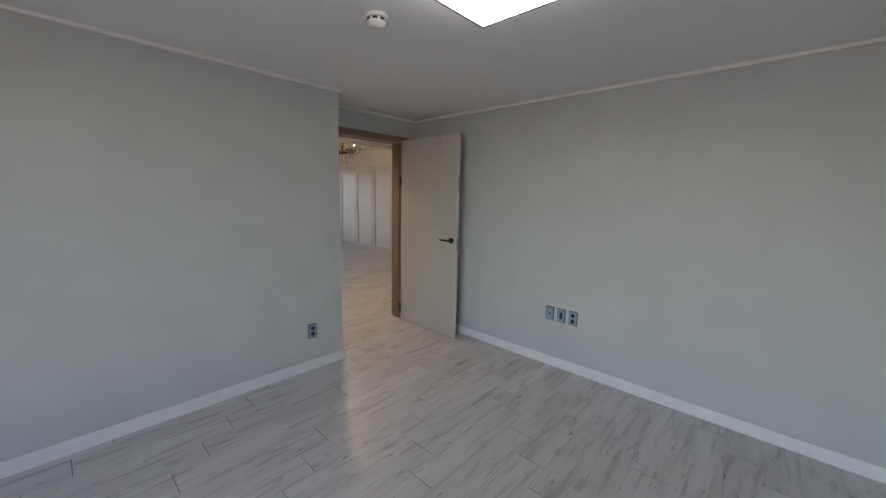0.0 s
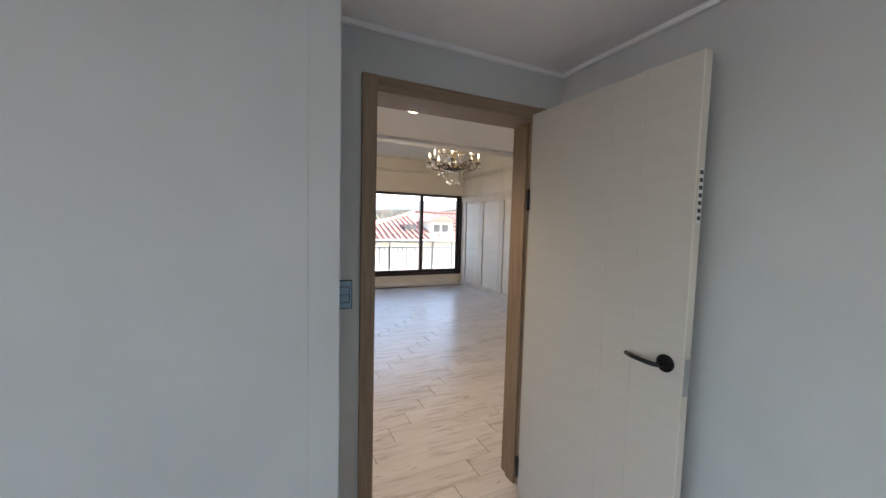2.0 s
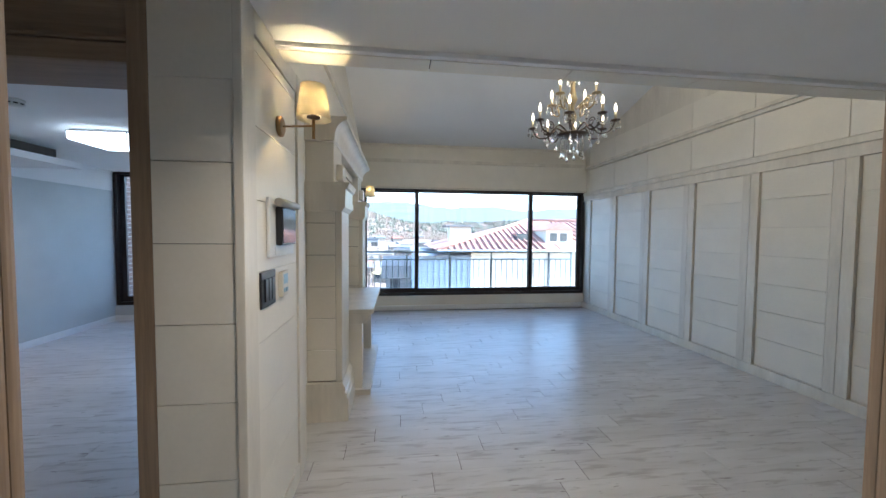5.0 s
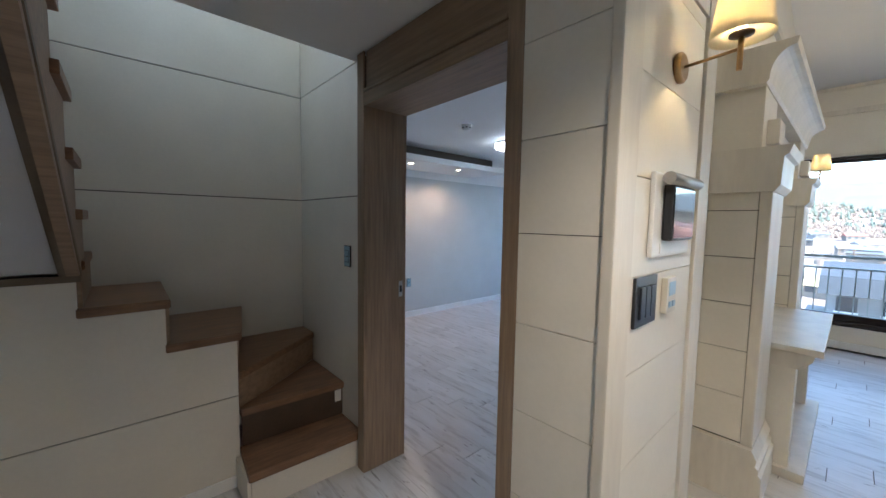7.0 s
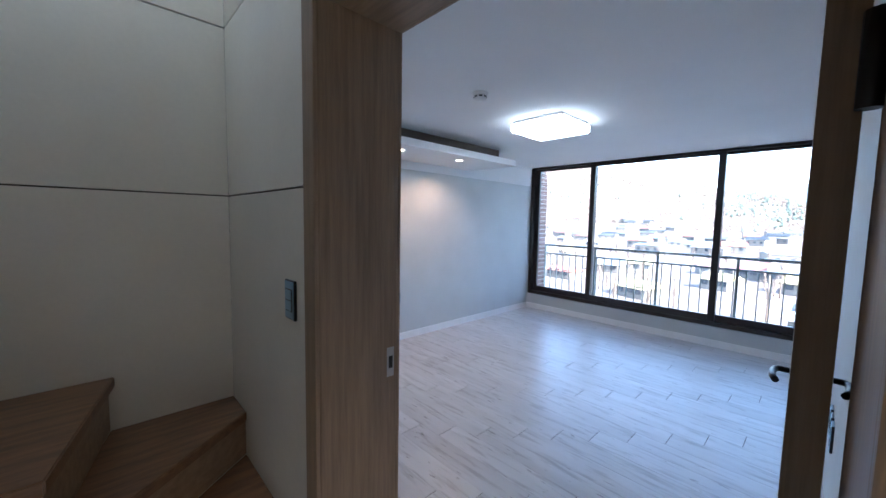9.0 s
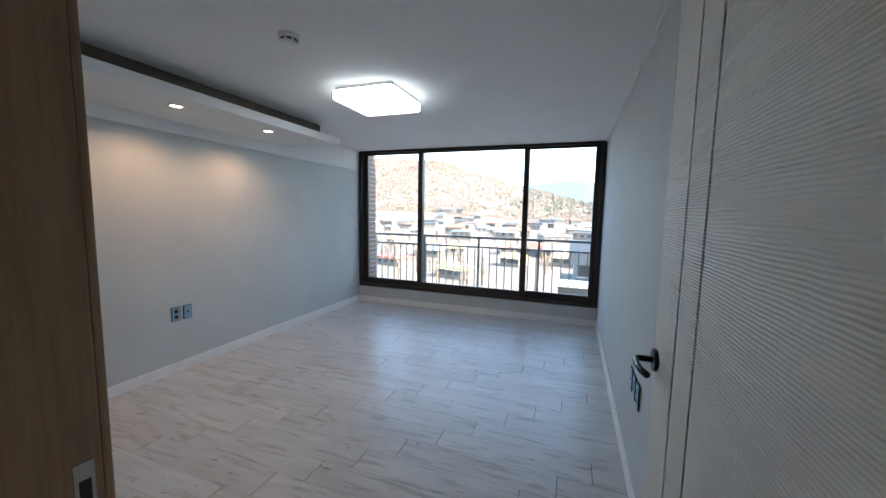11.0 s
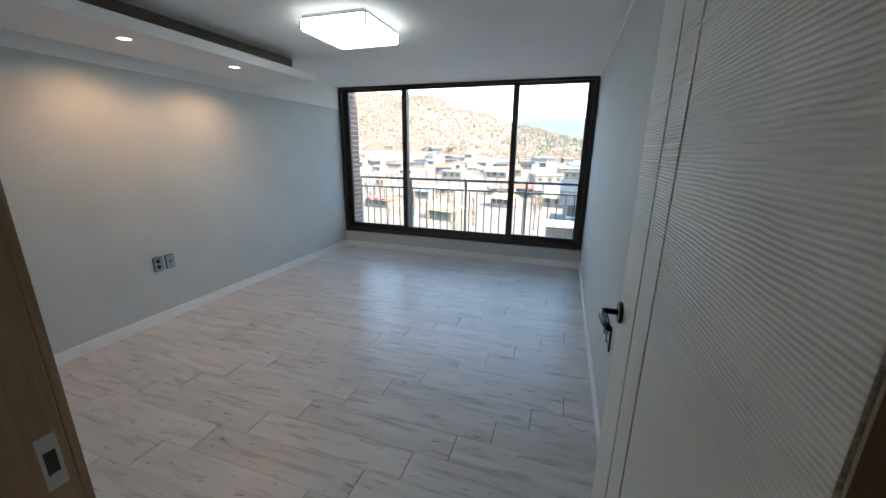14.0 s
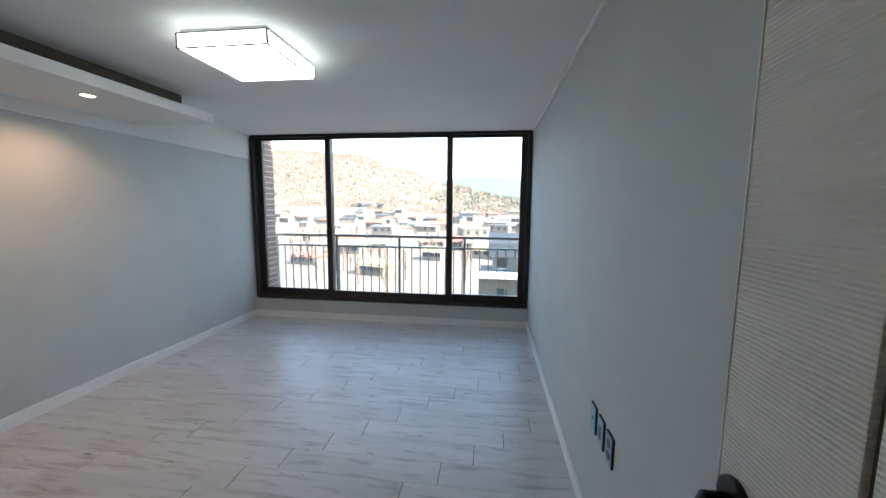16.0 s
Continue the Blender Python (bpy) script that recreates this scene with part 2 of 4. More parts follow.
def lathe(profile, seg=24, at=(0, 0, 0)):
    """A turned shape from (radius, height) pairs."""
    bm = bmesh.new()
    rings = []
    for r, z in profile:
        rings.append([bm.verts.new((at[0] + r * math.cos(2 * math.pi * i / seg), at[1] + r * math.sin(2 * math.pi * i / seg), at[2] + z)) for i in range(seg)])
    for a, c in zip(rings, rings[1:]):
        for i in range(seg):
            bm.faces.new((a[i], a[(i + 1) % seg], c[(i + 1) % seg], c[i]))
    for ring, flip in ((rings[0], True), (rings[-1], False)):
        bm.faces.new(ring[::-1] if flip else ring)
    for f in bm.faces:
        f.smooth = len(f.verts) == 4
    return bm


def tube(points, r, seg=8, bm=None):
    bm = bm or bmesh.new()
    pts = [Vector(p) for p in points]
    rings = []
    for i, p in enumerate(pts):
        d = (pts[min(i + 1, len(pts) - 1)] - pts[max(i - 1, 0)]).normalized()
        s = d.cross(Vector((0.12, 0.31, 0.94))).normalized()
        u = s.cross(d)
        rings.append([bm.verts.new(p + r * (math.cos(2 * math.pi * k / seg) * s + math.sin(2 * math.pi * k / seg) * u)) for k in range(seg)])
    for a, c in zip(rings, rings[1:]):
        for k in range(seg):
            f = bm.faces.new((a[k], a[(k + 1) % seg], c[(k + 1) % seg], c[k]))
            f.smooth = True
    bm.faces.new(rings[0][::-1])
    bm.faces.new(rings[-1])
    return bm


def prism(outline, axis, lo, hi):
    """An outline of two coordinates pushed along axis x, y or z."""
    bm = bmesh.new()

    def place(a, c, w):
        return (w, a, c) if axis == "x" else (a, w, c) if axis == "y" else (a, c, w)
    v0 = [bm.verts.new(place(a, c, lo)) for a, c in outline]
    v1 = [bm.verts.new(place(a, c, hi)) for a, c in outline]
    k = len(outline)
    for i in range(k):
        bm.faces.new((v0[i], v0[(i + 1) % k], v1[(i + 1) % k], v1[i]))
    bm.faces.new(v0[::-1])
    bm.faces.new(v1)
    bmesh.ops.recalc_face_normals(bm, faces=bm.faces)
    return bm


def part(name, bm, material, parent=None, label=""):
    me = bpy.data.meshes.new(name)
    bmesh.ops.recalc_face_normals(bm, faces=bm.faces)
    bm.to_mesh(me)
    bm.free()
    me.materials.append(material)
    ob = new(name, me)
    if parent:
        ob.parent = parent
    if label:
        ob["label"] = label
    return ob


def thing(name, place, label, category, group=""):
    ob = new(name)
    ob.empty_display_size = 0.1
    ob.location = place
    return tagged(ob, label, category, group)


def setting(name, bm, material, label, category):
    return tagged(part(name, bm, material), label, category, kind="structure")


# ---- structure ----
CEIL, HALL = 2.318, 2.26
B1W, DW, R1, NIB = -2.96, -3.40, 3.31, 2.06
HW, FW, LW, RW, LX = -3.56, -4.64, 1.95, 6.22, -9.88
B2X, B2L, B2R, W2 = -4.90, -1.755, 1.748, -9.49

# bedroom one, behind and around the start
wall_1 = setting("wall_bedroom_entry", boxes((-3.03, B1W, -1.5, 1.969, 0, 4.6)), WALLPAPER, "pale grey wallpapered bedroom wall", "wall")
setting("wall_nib", boxes((HW + 0.002, B1W, 1.9695, NIB, 0, 2.6)), WALLPAPER, "pale grey wallpapered wall corner beside the door", "wall")
door_wall = setting("wall_door_one", boxes((HW, DW, NIB, 2.22, 0, CEIL), (HW, DW, 2.22, 3.215, 2.12, CEIL), (HW, DW, 3.215, R1 + 0.15, 0, CEIL)), WALLPAPER, "pale grey wallpapered wall round the doorway", "wall")
setting("wall_bedroom_right", boxes((DW, 1.7, R1, R1 + 0.15, 0, CEIL)), WALLPAPER, "plain pale grey wallpapered bedroom wall", "wall")
setting("wall_bedroom_back", boxes((1.7, 1.85, -1.65, R1 + 0.15, 0, CEIL)), WALLPAPER, "plain pale grey wallpapered wall", "wall")
setting("wall_bedroom_left", boxes((-3.16, 1.7, -1.65, -1.5, 0, 0.4), (-3.16, 1.7, -1.65, -1.5, 2.25, CEIL), (-3.16, -1.95, -1.65, -1.5, 0.4, 2.25), (0.75, 1.7, -1.65, -1.5, 0.4, 2.25)), WALLPAPER, "wallpapered wall with a wide window opening", "wall")
setting("ceiling_bedroom_one", boxes((-3.40, 1.85, -1.65, R1 + 0.15, CEIL, CEIL + 0.12)), CEILPAPER, "plain white papered bedroom ceiling", "ceiling")

# hall and living room
hall_wall = setting("wall_hall_door_side", boxes((HW - 0.03, HW, 1.97, 2.2, 0, HALL), (HW - 0.03, HW, 3.23, RW, 0, HALL), (HW - 0.03, HW, 2.2, 3.23, 2.12, HALL)), CREAM, "cream panelled hall wall round the doorway", "wall")
setting("wall_living_upper", boxes((-5.13, -5.03, 1.95, RW, HALL + 0.03, 4.6)), CREAM, "plain upper wall over the hall ceiling edge", "wall")
setting("ceiling_hall", boxes((-5.0, HW, 0.6, RW, HALL, HALL + 0.1)), CEILPAPER, "plain flat hall ceiling", "ceiling")
setting("wall_living_right", boxes((LX - 0.2, HW, RW, RW + 0.15, 0, 4.6)), CREAMTRIM, "cream panelled living room wall", "wall")
left_wall = setting("wall_living_left", boxes((LX - 0.2, -4.8, B2R + 0.02, LW, 0, 4.6)), CREAM, "cream living room wall behind the mantel", "wall")
SL = 0.28
setting("ceiling_living", prism([(LX - 0.2, 2.964), (-5.0, 3.02 + SL * 4.88), (-5.0, 3.14 + SL * 4.88), (LX - 0.2, 3.084)], "y", LW - 0.1, RW + 0.15), CEILPAPER, "sloping white living room ceiling", "ceiling")
setting("wall_living_window", boxes((LX - 0.12, LX, LW, RW, 0, 0.26), (LX - 0.12, LX + 0.04, LW, RW, 2.2, 2.70), (LX - 0.2, LX - 0.04, LW, RW, 2.7, 3.1)), CREAM, "cream wall below and above the wide window", "wall")
setting("trim_window_head", boxes((LX + 0.04, LX + 0.07, LW, RW, 2.66, 2.72), (LX + 0.04, LX + 0.055, LW, RW, 2.2, 2.235), (LX - 0.04, LX - 0.015, LW, RW, 2.96, 3.0), bevel=0.006), CREAMTRIM, "cream moulding over the window", "trim")
setting("trim_beam_edge", boxes((-5.03, -4.995, 2.04, RW, HALL - 0.022, HALL + 0.03), bevel=0.005), WHITE, "white bead along the hall ceiling edge", "trim")
soffit = setting("trim_beam_soffit", boxes((-5.15, -5.03, 2.04, RW, HALL - 0.012, HALL + 0.02)), JOINTSHADE, "cream boarded beam underside", "trim")
for k in range(6):
    a = 2.05 + 0.72 * k
    part("board", boxes((-5.155, -5.032, a, min(a + 0.714, RW - 0.01), HALL - 0.024, HALL - 0.010), bevel=0.002), CREAM, soffit)
setting("trim_living_left_cornice", prism([(LX, 2.90), (-5.4, 2.90), (-5.4, 2.96), (LX, 2.96)], "y", LW, LW + 0.03), CREAMTRIM, "cream cornice along the living room wall", "trim")

# panelled wall of the living room
panel_wall = setting("wall_living_panelling", boxes((LX + 0.01, HW - 0.03, RW - 0.012, RW - 0.001, 0, 3.0)), CREAMTRIM, "cream timber wall panelling with framed boards", "panelling")
edges = [-9.705 + 0.79 * i for i in range(9)]
for i, e in enumerate(edges[:-1]):
    hi = min(e + 0.79, HW - 0.04)
    if hi - e < 0.3:
        continue
    part("stile", boxes((e, e + 0.085, RW - 0.045, RW - 0.012, 0.10, 2.03), bevel=0.004), CREAMTRIM, panel_wall)
    part("stile", boxes((hi - 0.085, hi - 0.004, RW - 0.045, RW - 0.012, 0.10, 2.03), bevel=0.004), CREAMTRIM, panel_wall)
    for k in range(7):
        z = 0.115 + 0.274 * k
        part("board", boxes((e + 0.10, hi - 0.10, RW - 0.026, RW - 0.012, z, z + 0.270), bevel=0.002), CREAM, panel_wall)
    part("board", boxes((e + 0.003, hi - 0.003, RW - 0.03, RW - 0.012, 2.20, 2.60), bevel=0.002), CREAM, panel_wall)
    part("board", boxes((e + 0.003, hi - 0.003, RW - 0.03, RW - 0.012, 2.70, 3.02), bevel=0.002), CREAM, panel_wall)
for z0, z1, d in ((0.0, 0.10, 0.05), (2.03, 2.13, 0.045), (2.13, 2.19, 0.06), (2.61, 2.65, 0.045), (2.65, 2.69, 0.065)):
    part("rail", boxes((LX + 0.01, HW - 0.03, RW - d, RW - 0.012, z0 + 0.001, z1), bevel=0.004), CREAMTRIM, panel_wall)

# the post between the bedroom doorway and the living room
post = setting("wall_post", boxes((-5.52, FW - 0.012, 1.745, 2.045, 0, HALL + 0.02)), JOINTSHADE, "cream boarded wall end with a trimmed corner", "wall")
for k in range(9):
    z0, z1 = max(0.0, 0.2015 + 0.29 * (k - 1)), min(HALL, 0.200 + 0.29 * k)
    if z1 > z0 + 0.01:
        part("board", boxes((FW - 0.012, FW, 1.758, 2.028, z0 + 0.001, z1), bevel=0.0015), CREAM, post)
    z0, z1 = max(0.10, 0.08 + 0.29 * (k - 1) + 0.002), min(2.16, 0.08 + 0.29 * k)
    if z1 > z0:
        part("board", boxes((-5.34, -4.77, 2.045, 2.055, z0, z1), bevel=0.0015), CREAM, post)
part("corner_trim", boxes((FW - 0.035, FW + 0.008, 2.030, 2.064, 0, HALL), bevel=0.006), CREAMTRIM, post, "worn cream corner moulding")
for r in ((-4.76, -4.675, 2.045, 2.062, 0, HALL), (-5.43, -5.35, 2.045, 2.066, 0, HALL), (-5.52, -5.43, 2.045, 2.058, 0, HALL), (-5.35, -4.76, 2.045, 2.064, 0, 0.095), (-5.35, -4.76, 2.045, 2.062, 2.165, HALL)):
    part("frame_moulding", boxes(r, bevel=0.004), CREAMTRIM, post)

# wall between hall and bedroom two, and the stairwell
setting("wall_bedroom_two_door", boxes((B2X, FW - 0.03, 1.745, 1.95, 0, CEIL), (B2X, -4.70, -0.3, 0.699, 0, 4.6), (B2X, -4.70, B2L, -0.3, 0, CEIL), (B2X, -4.70, 0.699, 1.745, 2.2, CEIL)), WALLPAPER, "wall with the bedroom doorway", "wall")
stair_wall = setting("wall_stair_side", boxes((-4.70, -4.69, -0.2, 0.699, 0, 4.6)), JOINTSHADE, "cream panelled stair wall", "wall")
back_wall = setting("wall_stair_back", boxes((-4.9, -3.03, -0.35, -0.21, 0, 3.1), (-4.9, -3.03, -0.35, -0.21, 4.1, 4.6), (-4.9, -4.6, -0.35, -0.21, 3.1, 4.1), (-3.2, -3.03, -0.35, -0.21, 3.1, 4.1)), JOINTSHADE, "cream panelled wall behind the stairs", "wall")
for z0, z1 in ((0, 1.527), (1.533, 2.247), (2.253, 2.95)):
    part("board", boxes((-4.69, -4.678, -0.198, 0.697, z0, z1), bevel=0.0015), CREAM, stair_wall)
    part("board", boxes((-4.678, -3.035, -0.21, -0.198, z0, z1), bevel=0.0015), CREAM, back_wall)
# unseen closing walls; the last two boxes block sun from leaking in
setting("wall_stairwell_upper", boxes((-4.70, -3.57, 0.6, 0.72, HALL + 0.1, 4.6), (-3.60, -2.96, 1.9695, 2.05, 2.601, 4.6), (-3.60, -3.57, 0.60, 2.05, HALL + 0.1, 4.6)), CREAM, "plain unseen upper stairwell wall that keeps the sun out", "wall")
setting("ceiling_stairwell", boxes((-4.9, -3.03, -0.35, 2.05, 4.6, 4.7)), CEILPAPER, "plain white stairwell ceiling", "ceiling")

# bedroom two
setting("wall_bedroom_two_left", boxes((W2 - 0.3, B2X, B2L - 0.15, B2L, 0, CEIL)), WALLPAPER, "pale grey wallpapered bedroom wall", "wall")
setting("wall_bedroom_two_right", boxes((W2 - 0.3, B2X, B2R, B2R + 0.012, 0, CEIL)), WALLPAPER, "pale grey wallpapered bedroom wall", "wall")
setting("wall_bedroom_two_window", boxes((W2 - 0.25, W2, B2L, B2R, 0, 0.235)), WALLPAPER, "low white wall below the bedroom window", "wall")
setting("ceiling_bedroom_two", boxes((W2 - 0.25, -4.7, B2L - 0.15, B2R + 0.2, CEIL, CEIL + 0.12)), CEILPAPER, "plain white papered bedroom ceiling", "ceiling")
setting("trim_wall_head", boxes((W2, B2X, B2L, B2L + 0.012, 2.02, CEIL)), CEILPAPER, "white papered strip along the wall head", "trim")


def skirt(name, x0, x1, y0, y1):
    return setting(name, boxes((x0, x1, y0, y1, 0, 0.074), (x0 + 0.002, x1 - 0.002, y0 + 0.002, y1 - 0.002, 0.074, 0.084)), WHITE, "white skirting board along the wall", "skirting")


skirt("baseboard", B1W, B1W + 0.014, -1.5, NIB + 0.014)
skirt("baseboard", DW, B1W, NIB, NIB + 0.014)
skirt("baseboard", DW, 1.7, R1 - 0.014, R1)
skirt("baseboard", W2, B2X, B2L, B2L + 0.014)
skirt("baseboard", W2, B2X, B2R - 0.014, B2R)
skirt("baseboard", W2, W2 + 0.014, B2L + 0.014, B2R - 0.014)
skirt("baseboard", LX, LX + 0.03, LW, RW - 0.06)
skirt("baseboard", -4.69, -4.664, 0.676, 0.698)


def bead(x0, x1, y0, y1, z=CEIL):
    return setting("trim_ceiling_bead", boxes((x0, x1, y0, y1, z - 0.022, z), bevel=0.004), WHITE, "slim white bead between wall and ceiling", "trim")


bead(B1W, B1W + 0.02, -1.5, NIB + 0.02)
bead(DW, B1W, NIB, NIB + 0.02)
bead(DW, DW + 0.02, NIB, R1)
bead(DW, 1.7, R1 - 0.02, R1)
bead(W2, B2X, B2R - 0.02, B2R)
bead(W2, B2X, B2L + 0.012, B2L + 0.03)


# ---- windows ----
def window(name, x, y0, y1, z0, z1, mullions, label):
    """A dark sliding window in the plane x, with its sashes, glass and handles."""
    w = thing(name, (x, (y0 + y1) / 2, z0), label, "window")
    w["kind"] = "structure"
    ym, h = (y0 + y1) / 2, z1 - z0
    a, c = y0 - ym, y1 - ym
    part("window_frame", boxes((-0.06, 0.06, a, a + 0.05, 0, h), (-0.06, 0.06, c - 0.05, c, 0, h), (-0.06, 0.06, a + 0.05, c - 0.05, 0, 0.05), (-0.06, 0.06, a + 0.05, c - 0.05, h - 0.03, h), bevel=0.003), DARKFRAME, w)
    cuts = [a + 0.05] + [m - ym for m in mullions] + [c - 0.05]
    for i, (p, q) in enumerate(zip(cuts, cuts[1:])):
        d = 0.025 if i % 2 else -0.025
        p2, q2 = (p - 0.035 if i else p), (q + 0.035 if i < len(cuts) - 2 else q)
        s = part("sash", boxes((d - 0.02, d + 0.02, p2, p2 + 0.07, 0.05, h - 0.03), (d - 0.02, d + 0.02, q2 - 0.07, q2, 0.05, h - 0.03), (d - 0.02, d + 0.02, p2 + 0.07, q2 - 0.07, 0.05, 0.13), (d - 0.02, d + 0.02, p2 + 0.07, q2 - 0.07, h - 0.06, h - 0.03), bevel=0.003), DARKFRAME, w)
        g = part("pane", boxes((d - 0.003, d + 0.003, p2 + 0.065, q2 - 0.065, 0.125, h - 0.055)), GLASS, s)
        g.visible_shadow = False
        if i:
            part("handle", boxes((d + 0.02, d + 0.045, p2 + 0.022, p2 + 0.042, 0.93, 1.09), bevel=0.006), BLACK if len(mullions) and i < 2 else STEEL, s)
    return w


window("window_1", -9.565, B2L + 0.01, B2R - 0.005, 0.238, CEIL - 0.002, [-0.725, 0.79], "wide dark-framed sliding window to the balcony rail")
window("window_2", LX - 0.05, LW + 0.005, RW - 0.02, 0.262, 2.198, [2.97, 5.13], "wide dark-framed sliding living room window")
setting("window_3", boxes((-1.95, -1.88, -1.62, -1.56, 0.4, 2.25), (0.68, 0.75, -1.62, -1.56, 0.4, 2.25), (-1.88, 0.68, -1.62, -1.56, 0.4, 0.47), (-1.88, 0.68, -1.62, -1.56, 2.18, 2.25), (-0.63, -0.57, -1.62, -1.56, 0.47, 2.18), bevel=0.004), DARKFRAME, "dark-framed bedroom window", "window")


def railing(x, y0, y1, label):
    r = thing("balcony_railing", (x, (y0 + y1) / 2, 0), label, "railing", "balcony railings")
    L = (y1 - y0) / 2
    for z, h in ((1.05, 0.035), (0.90, 0.025), (0.16, 0.025)):
        part("rail", boxes((-0.02, 0.02, -L, L, z - h, z), bevel=0.005), RAILPAINT, r)
    n = max(2, round(2 * L / 0.9))
    for i in range(n + 1):
        y = -L + 2 * L * i / n
        part("post", boxes((-0.015, 0.015, y - 0.015, y + 0.015, 0.0, 1.02)), RAILPAINT, r)
    k = int(2 * L / 0.115)
    me = None
    for i in range(1, k):
        y = -L + 2 * L * i / k
        if me is None:
            b = part("baluster", boxes((-0.0065, 0.0065, -0.0065, 0.0065, 0.15, 0.885)), RAILPAINT, r)
            me = b.data
        else:
            b = new("baluster", me)
            b.parent = r
        b.location = (0, y, 0)
    return r


railing(-10.04, B2L, B2R + 0.1, "grey-green metal balcony railing outside the bedroom window")
railing(-10.42, LW, RW, "grey metal balcony railing outside the living room window")
setting("balcony_slab", boxes((-10.55, -9.75, B2L - 0.4, RW + 0.3, -0.15, 0.0)), MORTAR, "narrow concrete balcony ledge outside the windows", "balcony")

# brick return beside the bedroom window
pier = setting("wall_brick_return", boxes((-9.86, -9.66, B2L - 0.12, B2L + 0.09, -0.1, 2.6)), MORTAR, "red brick return beside the window", "wall")
bme = None
for i in range(36):
    for k in range(1):
        z = -0.05 + 0.072 * i
        x = -9.67 - 0.205 * k - (0.004 if i % 2 else 0)
        if bme is None:
            bme = part("brick", boxes((-0.19, 0, 0, 0.006, 0, 0.06)), BRICK, pier)
            b, bme = bme, bme.data
        else:
            b = new("brick", bme)
            b.parent = pier
        b.location = (min(x, -9.665), B2L + 0.09, z)


# ---- doors ----
def lever(side):
    """Black round rose with a bent lever; side +1 or -1 along local y."""
    rose = lathe([(0.0295, 0), (0.031, 0.002), (0.031, 0.008), (0.029, 0.010)], 24)
    bmesh.ops.rotate(rose, verts=rose.verts, matrix=Matrix.Rotation(radians(-90 * side), 3, "X"))
    arm = tube([(0, side * 0.01, 0), (0, side * 0.045, 0), (-0.012, side * 0.054, 0), (-0.05, side * 0.056, 0.001), (-0.09, side * 0.053, 0.001), (-0.125, side * 0.045, 0.003)], 0.0085, 10)
    return rose, arm


def door_leaf(name, hinge, angle, w, h, side, label, relief, grooves, handle):
    """Leaf along local +x from its hinge; side: the local y of the face in view."""
    t = 0.04
    d = thing(name, hinge, label, "door")
    d["kind"] = "structure"
    d.rotation_euler = (0, 0, radians(angle))
    y0, y1 = (0, t) if side > 0 else (-t, 0)
    f = y1 if side > 0 else y0
    cuts = [0.0, *grooves, w]
    deep = 0.009 if relief else 0.0015
    core = part("leaf", boxes((0.002, w - 0.002, y0 + deep, y1 - deep, 0.008, h - 0.002)), JOINTSHADE if relief else DOORSKIN, d)
    for a, c in zip(cuts, cuts[1:]):
        part("face_panel", boxes((a + (0.006 if relief else 0.0008), c - (0.006 if relief else 0.0012), y0, y1, 0.006, h), bevel=0.002), COMBED if relief else DOORSKIN, d)
    part("hinge_edge", boxes((-0.002, 0.0015, y0 + 0.001, y1 - 0.001, 0.006, h)), FRAMEWOOD, d, "brown timber hinge edge")
    part("leaf_edge", boxes((w - 0.001, w + 0.002, y0 + 0.001, y1 - 0.001, 0.006, h)), CREAM, d)
    for s in (1, -1):
        rose, arm = lever(s)
        dy = y1 if s > 0 else y0
        hd = part("handle_rose", rose, BLACK, d, "round black handle rose")
        hd.location = (handle[0], dy, handle[1])
        la = part("lever", arm, BLACK, hd, "black lever handle")
    part("latch_plate", boxes((w + 0.0015, w + 0.004, y0 + 0.008, y1 - 0.008, 0.93, 1.06)), STEEL, d, "steel latch plate")
    for z in (0.10, 1.58):
        part("hinge", lathe([(0.012, 0), (0.012, 0.11)], 12, (-0.008, (y0 - 0.004) if relief else f, z)), BLACK, d, "black butt hinge")
    return d


door_leaf("door_1", (DW + 0.012, 3.148, 0), 1.0, 0.826, 2.075, -1, "open ivory door with fine vertical grooves and black lever", False, (0.502, 0.636), (0.770, 1.03))
door_leaf("door_2", (B2X, 1.676, 0), 180.0, 0.846, 2.03, 1, "open ivory door with combed relief and two grooves", True, (0.505, 0.638), (0.800, 1.02))
sticker = part("sticker", boxes((0.830, 0.831, -0.032, -0.008, 1.52, 1.70)), WHITE, bpy.data.objects["door_1"], "small printed sticker on the door edge")
part("sticker_print", boxes(*[(0.831, 0.8315, -0.029, -0.011, 1.53 + 0.025 * i, 1.53 + 0.025 * i + 0.013) for i in range(7)]), PLATEDARK, sticker)
